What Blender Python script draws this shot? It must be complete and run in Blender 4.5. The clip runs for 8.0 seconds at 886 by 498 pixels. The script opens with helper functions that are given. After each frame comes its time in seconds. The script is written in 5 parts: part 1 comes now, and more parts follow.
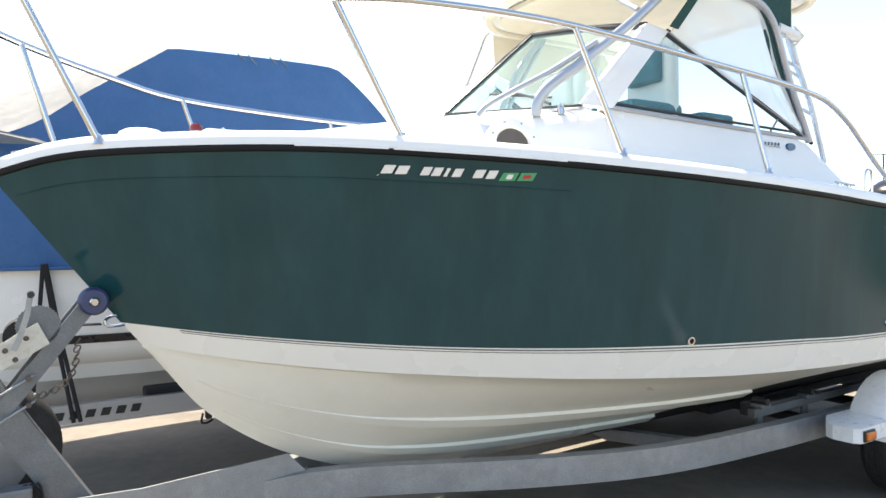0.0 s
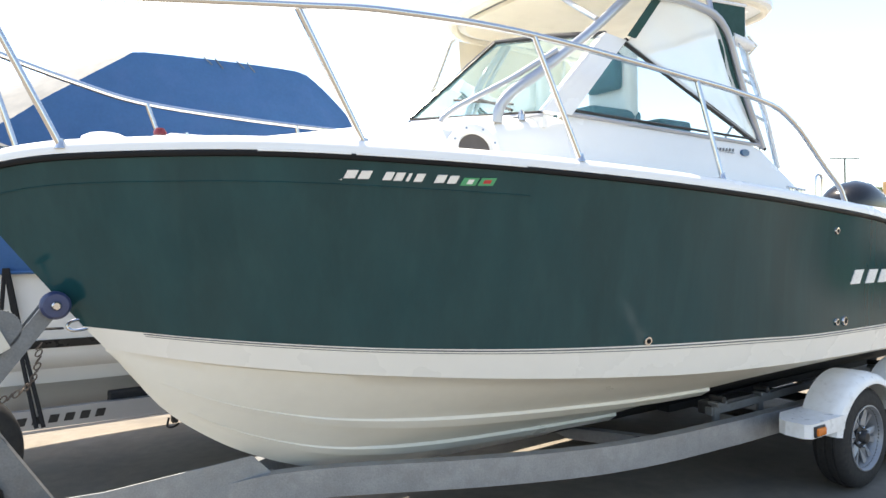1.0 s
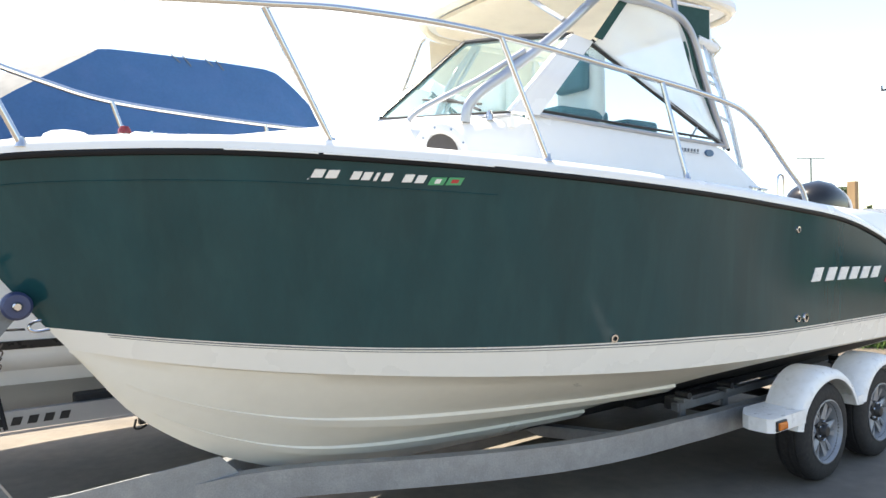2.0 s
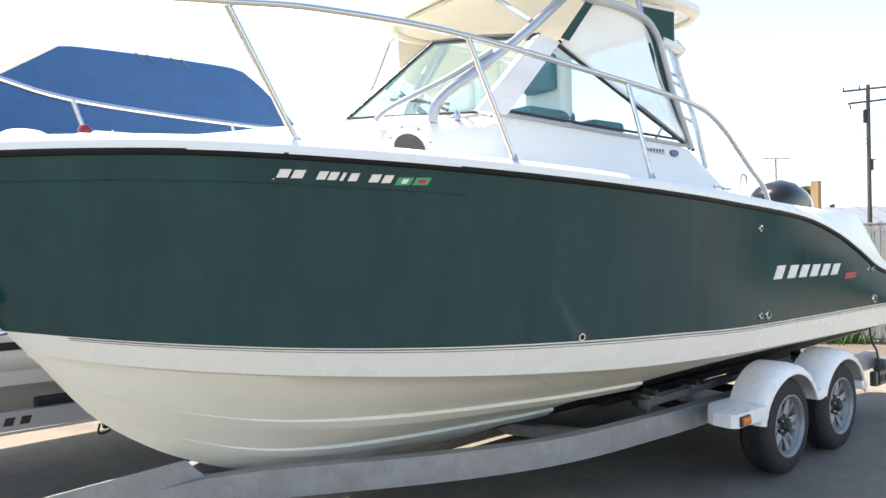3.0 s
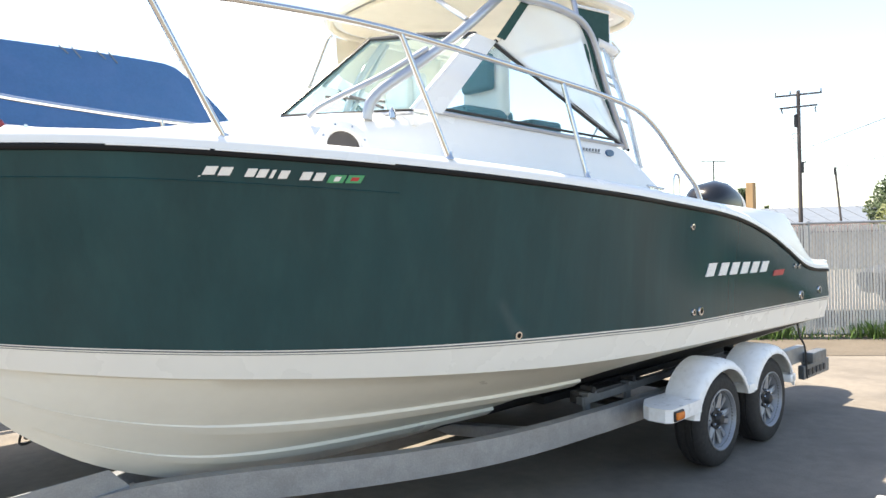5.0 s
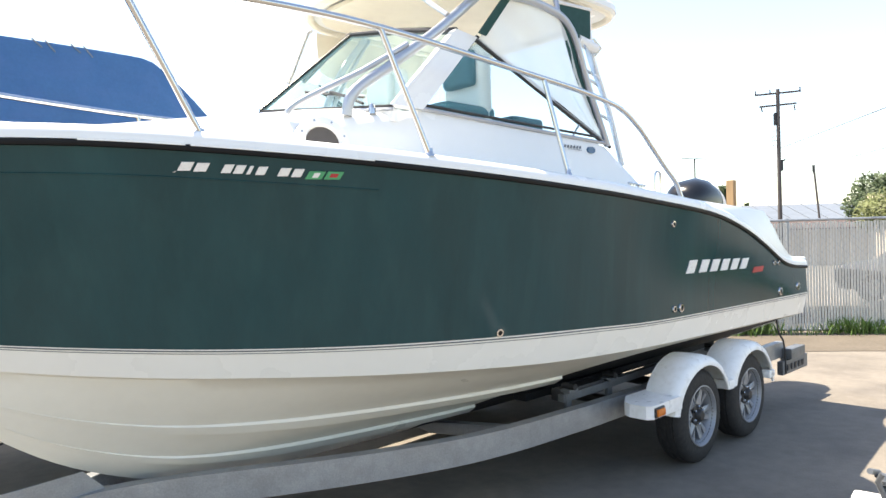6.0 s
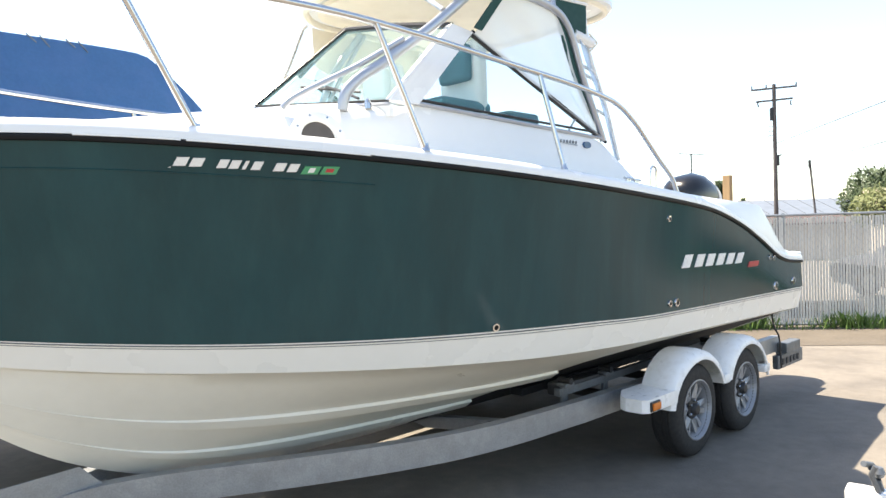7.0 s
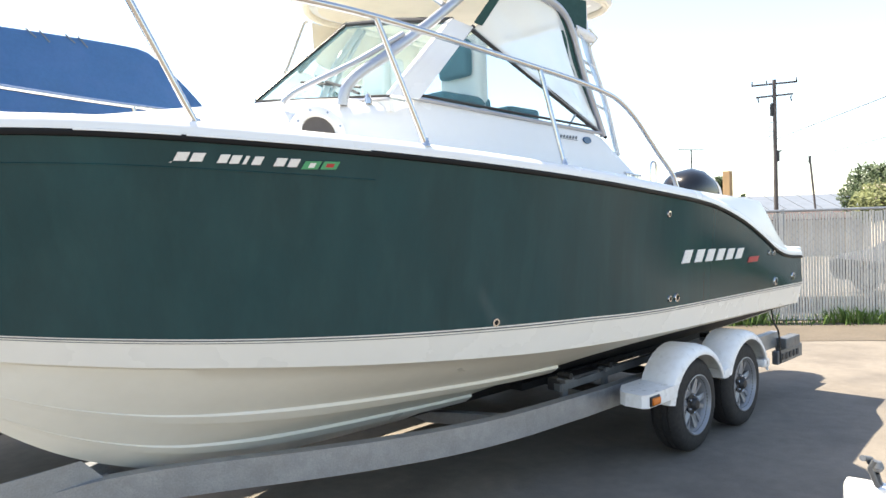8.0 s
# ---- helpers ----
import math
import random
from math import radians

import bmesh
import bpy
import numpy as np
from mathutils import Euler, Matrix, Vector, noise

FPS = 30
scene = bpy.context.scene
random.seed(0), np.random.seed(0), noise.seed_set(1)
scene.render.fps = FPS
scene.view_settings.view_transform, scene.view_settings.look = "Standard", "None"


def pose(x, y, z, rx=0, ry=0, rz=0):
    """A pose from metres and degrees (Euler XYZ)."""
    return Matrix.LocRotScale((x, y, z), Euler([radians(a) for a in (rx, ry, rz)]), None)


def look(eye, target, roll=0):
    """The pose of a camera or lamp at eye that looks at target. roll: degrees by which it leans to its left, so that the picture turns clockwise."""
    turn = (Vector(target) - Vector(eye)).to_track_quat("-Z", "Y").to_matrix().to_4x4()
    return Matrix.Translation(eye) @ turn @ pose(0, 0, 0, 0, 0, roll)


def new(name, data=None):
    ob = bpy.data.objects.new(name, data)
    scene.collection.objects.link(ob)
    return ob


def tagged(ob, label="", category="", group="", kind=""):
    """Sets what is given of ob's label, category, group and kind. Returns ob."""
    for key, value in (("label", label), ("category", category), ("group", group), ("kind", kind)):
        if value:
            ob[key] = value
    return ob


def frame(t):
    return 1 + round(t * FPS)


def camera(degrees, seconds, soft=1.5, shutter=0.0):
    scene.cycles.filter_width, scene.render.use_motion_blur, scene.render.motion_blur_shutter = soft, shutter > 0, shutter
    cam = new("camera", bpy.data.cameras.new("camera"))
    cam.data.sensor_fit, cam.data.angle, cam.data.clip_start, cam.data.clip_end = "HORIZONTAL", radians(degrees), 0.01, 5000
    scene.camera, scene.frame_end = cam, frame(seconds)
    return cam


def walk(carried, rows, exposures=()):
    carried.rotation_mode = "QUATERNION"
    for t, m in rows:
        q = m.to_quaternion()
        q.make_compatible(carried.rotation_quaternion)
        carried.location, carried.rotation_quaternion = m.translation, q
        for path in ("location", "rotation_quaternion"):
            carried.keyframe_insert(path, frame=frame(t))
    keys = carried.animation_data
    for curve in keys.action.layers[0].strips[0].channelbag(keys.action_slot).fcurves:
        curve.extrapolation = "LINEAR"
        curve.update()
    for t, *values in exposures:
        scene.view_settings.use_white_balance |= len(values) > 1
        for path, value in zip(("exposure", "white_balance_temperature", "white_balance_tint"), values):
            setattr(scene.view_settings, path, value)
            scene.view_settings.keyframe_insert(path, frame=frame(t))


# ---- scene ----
cam = camera(65.5, 8.0)
PATH = [
    (0, (-0.923, -3.442, 1.704), (0.133, -1.743, 1.683), -0.9),
    (0.5, (-0.916, -3.501, 1.707), (0.171, -1.822, 1.694), -0.9),
    (1, (-0.916, -3.523, 1.706), (0.205, -1.867, 1.692), -1.0),
    (1.5, (-0.909, -3.541, 1.706), (0.242, -1.905, 1.69), -1.0),
    (3, (-0.879, -3.568, 1.709), (0.365, -2.002, 1.687), -1.3),
    (3.5, (-0.865, -3.576, 1.704), (0.409, -2.034, 1.683), -1.3),
    (4, (-0.846, -3.584, 1.701), (0.456, -2.066, 1.679), -1.4),
    (4.5, (-0.827, -3.588, 1.694), (0.504, -2.095, 1.674), -1.5),
    (6, (-0.778, -3.576, 1.692), (0.613, -2.14, 1.662), -1.6),
    (6.5, (-0.777, -3.583, 1.69), (0.62, -2.153, 1.654), -1.6),
    (7, (-0.778, -3.583, 1.688), (0.619, -2.153, 1.645), -1.7),
    (7.5, (-0.781, -3.583, 1.688), (0.616, -2.153, 1.638), -1.7),
    (8, (-0.783, -3.585, 1.684), (0.614, -2.155, 1.629), -1.7),
]
walk(cam, [(t, look(eye, target, roll)) for t, eye, target, roll in PATH], exposures=[(0, 1.43, 7450, 11), (8, 1.43, 7450, 11)])

# ---- world, sun ----
SUN = Vector((-0.17, 0.45, 1.0)).normalized()
world = bpy.data.worlds.new("sky")
scene.world = world
world.use_nodes = True
wn, wl = world.node_tree.nodes, world.node_tree.links
sky = wn.new("ShaderNodeTexSky")
sky.sky_type, sky.sun_disc = "NISHITA", False
sky.sun_elevation, sky.sun_rotation = math.asin(SUN.z), math.atan2(SUN.x, SUN.y)
sky.air_density, sky.dust_density, sky.ozone_density = 1.0, 0.8, 1.0
wn["Background"].inputs["Strength"].default_value = 0.15
wl.new(sky.outputs["Color"], wn["Background"].inputs["Color"])
lamp = bpy.data.lights.new("sun", "SUN")
lamp.energy, lamp.angle, lamp.color = 5.0, radians(0.53), (1.0, 0.95, 0.87)
sun = new("sun", lamp)
sun.matrix_world = look(SUN * 60, (0, 0, 0))


# ---- materials ----
def mat(name, color, rough=0.5, metal=0.0, spread=0.12, scale=6.0, fine=0.0, bump=0.0, bump_scale=60.0, coat=0.0,
        stretch=(1, 1, 1), stain=None, stain_amount=0.0, rough_spread=0.1, per_object=0.0, spec=0.5):
    """Principled surface with broad stains, fine grain and relief."""
    m = bpy.data.materials.new(name)
    m.use_nodes = True
    n, l = m.node_tree.nodes, m.node_tree.links
    b = n["Principled BSDF"]
    co = n.new("ShaderNodeTexCoord")
    mp = n.new("ShaderNodeMapping")
    mp.inputs["Scale"].default_value = stretch
    l.new(co.outputs["Object"], mp.inputs["Vector"])

    def field(sc, detail=5.0):
        t = n.new("ShaderNodeTexNoise")
        t.inputs["Scale"].default_value, t.inputs["Detail"].default_value = sc, detail
        l.new(mp.outputs["Vector"], t.inputs["Vector"])
        return t.outputs["Fac"]

    def rescale(v, lo, hi, a=0.2, c=0.8):
        r = n.new("ShaderNodeMapRange")
        for k, x in zip(("From Min", "From Max", "To Min", "To Max"), (a, c, lo, hi)):
            r.inputs[k].default_value = x
        l.new(v, r.inputs["Value"])
        return r.outputs["Result"]

    def times(v, w):
        q = n.new("ShaderNodeMath")
        q.operation = "MULTIPLY"
        l.new(v, q.inputs[0])
        l.new(w, q.inputs[1])
        return q.outputs[0]

    broad = field(scale)
    value = rescale(broad, 1 - spread, 1 + spread)
    if fine:
        value = times(value, rescale(field(scale * 18, 3.0), 1 - fine, 1 + fine))
    if per_object:
        info = n.new("ShaderNodeObjectInfo")
        value = times(value, rescale(info.outputs["Random"], 1 - per_object, 1 + per_object, 0, 1))
    hsv = n.new("ShaderNodeHueSaturation")
    hsv.inputs["Color"].default_value = (*color, 1)
    l.new(value, hsv.inputs["Value"])
    out = hsv.outputs["Color"]
    if stain:
        mix = n.new("ShaderNodeMix")
        mix.data_type = "RGBA"
        mix.inputs[7].default_value = (*stain, 1)
        l.new(out, mix.inputs[6])
        l.new(rescale(field(scale * 2.7, 6.0), 0, stain_amount, 0.48, 0.72), mix.inputs[0])
        out = mix.outputs[2]
    l.new(out, b.inputs["Base Color"])
    l.new(rescale(field(scale * 3), max(0.02, rough - rough_spread), min(1, rough + rough_spread)), b.inputs["Roughness"])
    b.inputs["Metallic"].default_value = metal
    b.inputs["Specular IOR Level"].default_value = spec
    b.inputs["Coat Weight"].default_value = coat
    b.inputs["Coat Roughness"].default_value = 0.05
    if bump:
        bp = n.new("ShaderNodeBump")
        bp.inputs["Strength"].default_value, bp.inputs["Distance"].default_value = bump, 0.01
        l.new(field(bump_scale, 4.0), bp.inputs["Height"])
        l.new(bp.outputs["Normal"], b.inputs["Normal"])
    return m


# the upright lighter streaks paint soft reflections into the gelcoat colour
GREEN = mat("green_gelcoat", (0.008, 0.047, 0.0555), 0.13, spread=0.2, scale=1.3, fine=0.04, bump=0.012, bump_scale=0.8, stretch=(3.2, 3.2, 0.3),
            stain=(0.016, 0.068, 0.074), stain_amount=0.35, rough_spread=0.03, spec=0.30)
WHITE = mat("white_gelcoat", (0.80, 0.80, 0.78), 0.25, spread=0.025, scale=0.7, fine=0.012, rough_spread=0.05)
CREAM = mat("cream_gelcoat", (0.76, 0.735, 0.655), 0.35, spread=0.05, scale=0.9, fine=0.02, stain=(0.64, 0.60, 0.51), stain_amount=0.22)
BAND = mat("band_gelcoat", (0.79, 0.78, 0.735), 0.28, spread=0.03, scale=0.8, fine=0.012)
LINER = mat("hardtop_liner", (0.80, 0.74, 0.61), 0.5, spread=0.05, scale=3, bump=0.05, stain=(0.6, 0.55, 0.44), stain_amount=0.2)
RUBRAIL = mat("black_vinyl_rail", (0.006, 0.007, 0.009), 0.5, spread=0.2, scale=3, spec=0.2)
GALV = mat("galvanised_steel", (0.30, 0.318, 0.335), 0.42, 0.55, spread=0.18, scale=7, fine=0.16, bump=0.08, bump_scale=90, stain=(0.24, 0.25, 0.26), stain_amount=0.5)
# darker galvanised steel; on tongue and rail ends it stands in for shade
GALVDARK = mat("dark_galvanised", (0.155, 0.168, 0.182), 0.5, 0.5, spread=0.2, scale=7, fine=0.16, bump=0.08, bump_scale=90, stain=(0.13, 0.13, 0.13), stain_amount=0.5)
STEEL = mat("polished_stainless", (0.56, 0.56, 0.56), 0.10, 1.0, spread=0.04, scale=5, rough_spread=0.03)
ALU = mat("brushed_aluminium", (0.44, 0.46, 0.50), 0.32, 0.65, spread=0.05, scale=5, rough_spread=0.03)
ZINC = mat("zinc_winch_plate", (0.50, 0.50, 0.47), 0.4, 0.4, spread=0.12, scale=20, stain=(0.3, 0.22, 0.14), stain_amount=0.35)
RUBBER = mat("tyre_rubber", (0.014, 0.014, 0.015), 0.75, spread=0.25, scale=14, fine=0.15, bump=0.1, stain=(0.035, 0.033, 0.03), stain_amount=0.4)
BLUEROLL = mat("blue_roller_rubber", (0.028, 0.042, 0.11), 0.4, spread=0.2, scale=20)
RIM = mat("painted_wheel", (0.27, 0.285, 0.31), 0.38, 0.3, spread=0.08, scale=20, stain=(0.3, 0.28, 0.25), stain_amount=0.4)
BOTTOMBLACK = mat("aft_bottom_black", (0.012, 0.012, 0.013), 0.7, spread=0.25, scale=3, fine=0.1)
DARK = mat("dark_metal", (0.03, 0.03, 0.032), 0.5, 0.3, spread=0.3, scale=20)
RUSTY = mat("rusty_steel", (0.11, 0.085, 0.07), 0.75, 0.2, spread=0.3, scale=25, fine=0.2, bump=0.2)
FENDER = mat("white_fender_plastic", (0.80, 0.80, 0.79), 0.32, spread=0.04, scale=6, stain=(0.55, 0.52, 0.47), stain_amount=0.3)
AMBER = mat("amber_lens", (0.65, 0.17, 0.02), 0.15, spread=0.1, scale=40)
RED = mat("red_lens", (0.15, 0.02, 0.025), 0.2, spread=0.15, scale=40)
LETTER = mat("silver_letter_vinyl", (0.75, 0.75, 0.74), 0.3, spread=0.06, scale=30)
REDVINYL = mat("red_letter_vinyl", (0.42, 0.03, 0.035), 0.35, spread=0.1, scale=30)
STICKER = mat("green_sticker", (0.05, 0.30, 0.14), 0.4, spread=0.1, scale=40)
BADGE = mat("blue_badge", (0.03, 0.10, 0.20), 0.3, spread=0.1, scale=60)
CANVASG = mat("green_canvas", (0.012, 0.06, 0.055), 0.85, spread=0.15, scale=8, fine=0.1, bump=0.15, bump_scale=300)
CANVASB = mat("blue_canvas", (0.032, 0.11, 0.26), 0.8, spread=0.12, scale=2.5, fine=0.08, bump=0.25, bump_scale=9, stain=(0.06, 0.13, 0.31), stain_amount=0.4)
# worn blue cover top: the sunlit paleness is put into this grey
CANVASTOP = mat("pale_sunlit_worn_canvas", (0.12, 0.132, 0.14), 0.8, spread=0.15, scale=3, fine=0.06, bump=0.2, bump_scale=9)
CUSHION = mat("teal_cushion", (0.025, 0.115, 0.15), 0.6, spread=0.12, scale=10)
STRAP = mat("black_webbing", (0.012, 0.012, 0.013), 0.8, spread=0.2, scale=40)
BLACKBAND = mat("black_boot_stripe", (0.014, 0.014, 0.015), 0.3, spread=0.2, scale=8)
COWL = mat("black_cowling", (0.008, 0.009, 0.011), 0.14, spread=0.1, scale=4)
ASPHALT = mat("worn_asphalt", (0.178, 0.158, 0.132), 0.88, spread=0.16, scale=0.55, fine=0.14, bump=0.35, bump_scale=55, stain=(0.09, 0.08, 0.07), stain_amount=0.6)
LOT = mat("pale_lot_asphalt", (0.16, 0.145, 0.12), 0.9, spread=0.2, scale=0.4, fine=0.15, bump=0.3, bump_scale=40)
DIRT = mat("dry_dirt", (0.11, 0.092, 0.07), 0.95, spread=0.25, scale=1.5, fine=0.2, bump=0.5, bump_scale=30)
SLAT = mat("grey_fence_slat", (0.56, 0.535, 0.49), 0.6, spread=0.08, scale=3, fine=0.05, per_object=0.06)
GRASS = mat("weeds", (0.10, 0.17, 0.035), 0.8, spread=0.35, scale=5)
LEAF = mat("leaves", (0.036, 0.062, 0.02), 0.7, spread=0.4, scale=3)
BARK = mat("bark", (0.11, 0.08, 0.06), 0.9, spread=0.3, scale=8)
POLEWOOD = mat("creosoted_pole", (0.10, 0.085, 0.08), 0.9, spread=0.3, scale=6, stretch=(1, 1, 0.2))
WOOD = mat("pale_timber", (0.42, 0.27, 0.14), 0.8, spread=0.2, scale=5, stretch=(1, 1, 0.2))
ROOFING = mat("pale_metal_roof", (0.145, 0.165, 0.19), 0.5, spread=0.1, scale=0.8, fine=0.05)
STUCCO = mat("pale_stucco", (0.55, 0.47, 0.38), 0.9, spread=0.1, scale=1.2)
CARPAINT = mat("grey_car_paint", (0.035, 0.037, 0.042), 0.6, 0.0, spread=0.06, scale=2)


def glassy(name, color, alpha, rough=0.03):
    m = bpy.data.materials.new(name)
    m.use_nodes = True
    n, l = m.node_tree.nodes, m.node_tree.links
    b = n["Principled BSDF"]
    b.inputs["Base Color"].default_value = (*color, 1)
    b.inputs["Roughness"].default_value = rough
    clear = n.new("ShaderNodeBsdfTransparent")
    clear.inputs["Color"].default_value = (0.93, 0.975, 0.98, 1)
    mix = n.new("ShaderNodeMixShader")
    mix.inputs["Fac"].default_value = alpha
    l.new(clear.outputs[0], mix.inputs[1])
    l.new(b.outputs[0], mix.inputs[2])
    l.new(mix.outputs[0], n["Material Output"].inputs["Surface"])
    return m


GLASS = glassy("tinted_glass", (0.32, 0.60, 0.66), 0.08)
VINYL = glassy("clear_vinyl", (0.85, 0.86, 0.86), 0.55, 0.2)
TINTVINYL = glassy("bluish_vinyl", (0.45, 0.55, 0.68), 0.6, 0.25)
DARKGLASS = mat("smoked_port_glass", (0.10, 0.085, 0.07), 0.08, spread=0.15, scale=12)


# ---- mesh helpers ----
def thing(name, label, category, group="", kind="", at=(0, 0, 0)):
    ob = new(name)
    ob.empty_display_size = 0.1
    ob.location = at
    return tagged(ob, label, category, group, kind)


def part(name, bm, material, parent, label="", smooth=False):
    me = bpy.data.meshes.new(name)
    if isinstance(bm, tuple):
        me.from_pydata([tuple(v) for v in bm[0]], [], bm[1])
        fix = bmesh.new()
        fix.from_mesh(me)
        bmesh.ops.recalc_face_normals(fix, faces=fix.faces)
        fix.to_mesh(me)
        fix.free()
    else:
        bmesh.ops.recalc_face_normals(bm, faces=bm.faces)
        bm.to_mesh(me)
        bm.free()
    me.materials.append(material)
    if smooth:
        me.polygons.foreach_set("use_smooth", [True] * len(me.polygons))
        me.set_sharp_from_angle(angle=radians(38))
    ob = new(name, me)
    if parent:
        ob.parent = parent
    return tagged(ob, label)


def box(x0, x1, y0, y1, z0, z1, bevel=0.0, segs=2):
    bm = bmesh.new()
    bmesh.ops.create_cube(bm, size=1)
    for v in bm.verts:
        v.co = Vector((x0 + (v.co.x + 0.5) * (x1 - x0), y0 + (v.co.y + 0.5) * (y1 - y0), z0 + (v.co.z + 0.5) * (z1 - z0)))
    if bevel:
        bmesh.ops.bevel(bm, geom=bm.edges[:], offset=bevel, segments=segs, affect="EDGES", profile=0.6)
    return bm


def moved(bm, m):
    bmesh.ops.transform(bm, matrix=m, verts=bm.verts)
    return bm


def joined(*bms):
    out = bmesh.new()
    for bm in bms:
        me = bpy.data.meshes.new("tmp")
        bm.to_mesh(me)
        bm.free()
        out.from_mesh(me)
        bpy.data.meshes.remove(me)
    return out


def spline(points, steps=8):
    """Catmull-Rom through the points."""
    p = [Vector(q) for q in points]
    p = [2 * p[0] - p[1]] + p + [2 * p[-1] - p[-2]]
    out = []
    for i in range(1, len(p) - 2):
        a, b, c, d = p[i - 1:i + 3]
        for k in range(steps):
            t = k / steps
            out.append(0.5 * (2 * b + (c - a) * t + (2 * a - 5 * b + 4 * c - d) * t * t + (3 * b - a - 3 * c + d) * t ** 3))
    return out + [p[-2]]


def tube(points, r, sides=10, flat=1.0):
    """A tube along the points; flat squashes it in its second axis."""
    p = [Vector(q) for q in points]
    bm, rings = bmesh.new(), []
    up = None
    for i, c in enumerate(p):
        d = (p[min(i + 1, len(p) - 1)] - p[max(i - 1, 0)]).normalized()
        side = d.cross(Vector((0, 0, 1)) if abs(d.z) < 0.93 else Vector((0, 1, 0))).normalized() if up is None else (up - d * up.dot(d)).normalized()
        up = side
        other = d.cross(side)
        rings.append([bm.verts.new(c + r * (math.cos(a) * side + flat * math.sin(a) * other)) for a in (2 * math.pi * k / sides for k in range(sides))])
    for a, b in zip(rings, rings[1:]):
        for k in range(sides):
            bm.faces.new((a[k], a[(k + 1) % sides], b[(k + 1) % sides], b[k]))
    bm.faces.new(rings[0])
    bm.faces.new(rings[-1])
    return bm


def beam(points, width, height):
    """A rectangular bar along the points: width across, height up."""
    p = [Vector(q) for q in points]
    bm, rings = bmesh.new(), []
    for i, c in enumerate(p):
        d = (p[min(i + 1, len(p) - 1)] - p[max(i - 1, 0)]).normalized()
        ref = Vector((0, 0, 1)) if abs(d.z) < 0.9 else Vector((1, 0, 0))
        side = d.cross(ref).normalized()
        up = side.cross(d)
        rings.append([bm.verts.new(c + side * sx * width / 2 + up * sz * height / 2) for sx, sz in ((-1, -1), (1, -1), (1, 1), (-1, 1))])
    for a, b in zip(rings, rings[1:]):
        for k in range(4):
            bm.faces.new((a[k], a[(k + 1) % 4], b[(k + 1) % 4], b[k]))
    bm.faces.new(rings[0])
    bm.faces.new(rings[-1])
    return bm


def lathe(profile, axis="Y", segs=32, caps=True):
    """Turns (radius, along) pairs round an axis through the origin."""
    bm, rings = bmesh.new(), []
    for r, h in profile:
        ring = []
        for k in range(segs):
            a = 2 * math.pi * k / segs
            c, s = r * math.cos(a), r * math.sin(a)
            ring.append(bm.verts.new((c, h, s) if axis == "Y" else (c, s, h) if axis == "Z" else (h, c, s)))
        rings.append(ring)
    for a, b in zip(rings, rings[1:]):
        for k in range(segs):
            bm.faces.new((a[k], a[(k + 1) % segs], b[(k + 1) % segs], b[k]))
    if caps and profile[0][0] > 1e-4:
        bm.faces.new(rings[0])
    if caps and profile[-1][0] > 1e-4:
        bm.faces.new(rings[-1])
    bmesh.ops.remove_doubles(bm, verts=bm.verts, dist=1e-5)
    return bm


def slab(outline, thickness, axis):
    """A flat polygon given by 3D points, thickened along axis."""
    bm = bmesh.new()
    a = [bm.verts.new(Vector(p)) for p in outline]
    b = [bm.verts.new(Vector(p) + Vector(axis).normalized() * thickness) for p in outline]
    bm.faces.new(a)
    bm.faces.new(list(reversed(b)))
    for i in range(len(a)):
        j = (i + 1) % len(a)
        bm.faces.new((a[i], a[j], b[j], b[i]))
    return bm


def sheet(grid, thickness=0.0):
    """A surface through a grid of points (rows of equal length), thickened if asked."""
    rows, cols = len(grid), len(grid[0])
    v = [Vector(p) for r in grid for p in r]
    f = [(i * cols + j, i * cols + j + 1, (i + 1) * cols + j + 1, (i + 1) * cols + j) for i in range(rows - 1) for j in range(cols - 1)]
    bm = bmesh.new()
    vs = [bm.verts.new(p) for p in v]
    for q in f:
        if len({tuple(vs[k].co) for k in q}) > 2:
            bm.faces.new([vs[k] for k in q])
    bmesh.ops.remove_doubles(bm, verts=bm.verts, dist=1e-5)
    if thickness:
        bmesh.ops.recalc_face_normals(bm, faces=bm.faces)
        bmesh.ops.solidify(bm, geom=bm.faces[:], thickness=thickness)
    return bm


# ---- ground ----
g = bmesh.new()
xs = [-600, -60, -20, -8, -3] + [i * 0.8 for i in range(-3, 17)] + [16, 30, 80, 600]
ys = [-600, -60, -20, -8] + [i * 0.8 for i in range(-8, 10)] + [10, 20, 60, 600]
xs, ys = sorted(set(xs)), sorted(set(ys))
gv = [[g.verts.new((x, y, 0.006 * noise.noise(Vector((x * 0.4, y * 0.4, 0))) if abs(x) < 14 else 0)) for y in ys] for x in xs]
for i in range(len(xs) - 1):
    for j in range(len(ys) - 1):
        g.faces.new((gv[i][j], gv[i + 1][j], gv[i + 1][j + 1], gv[i][j + 1]))
tagged(part("ground", g, ASPHALT, None, smooth=True), "worn grey asphalt yard, sunlit beyond the boat's shadow", "ground", kind="structure")

# ---- the green boat: hull lines ----
def curve_of(knots):
    """A smooth function through (u, value) knots."""
    pts = spline([(u, v, 0) for u, v in knots], 24)
    us, vs = [p.x for p in pts], [p.y for p in pts]
    return lambda u: float(np.interp(u, us, vs))


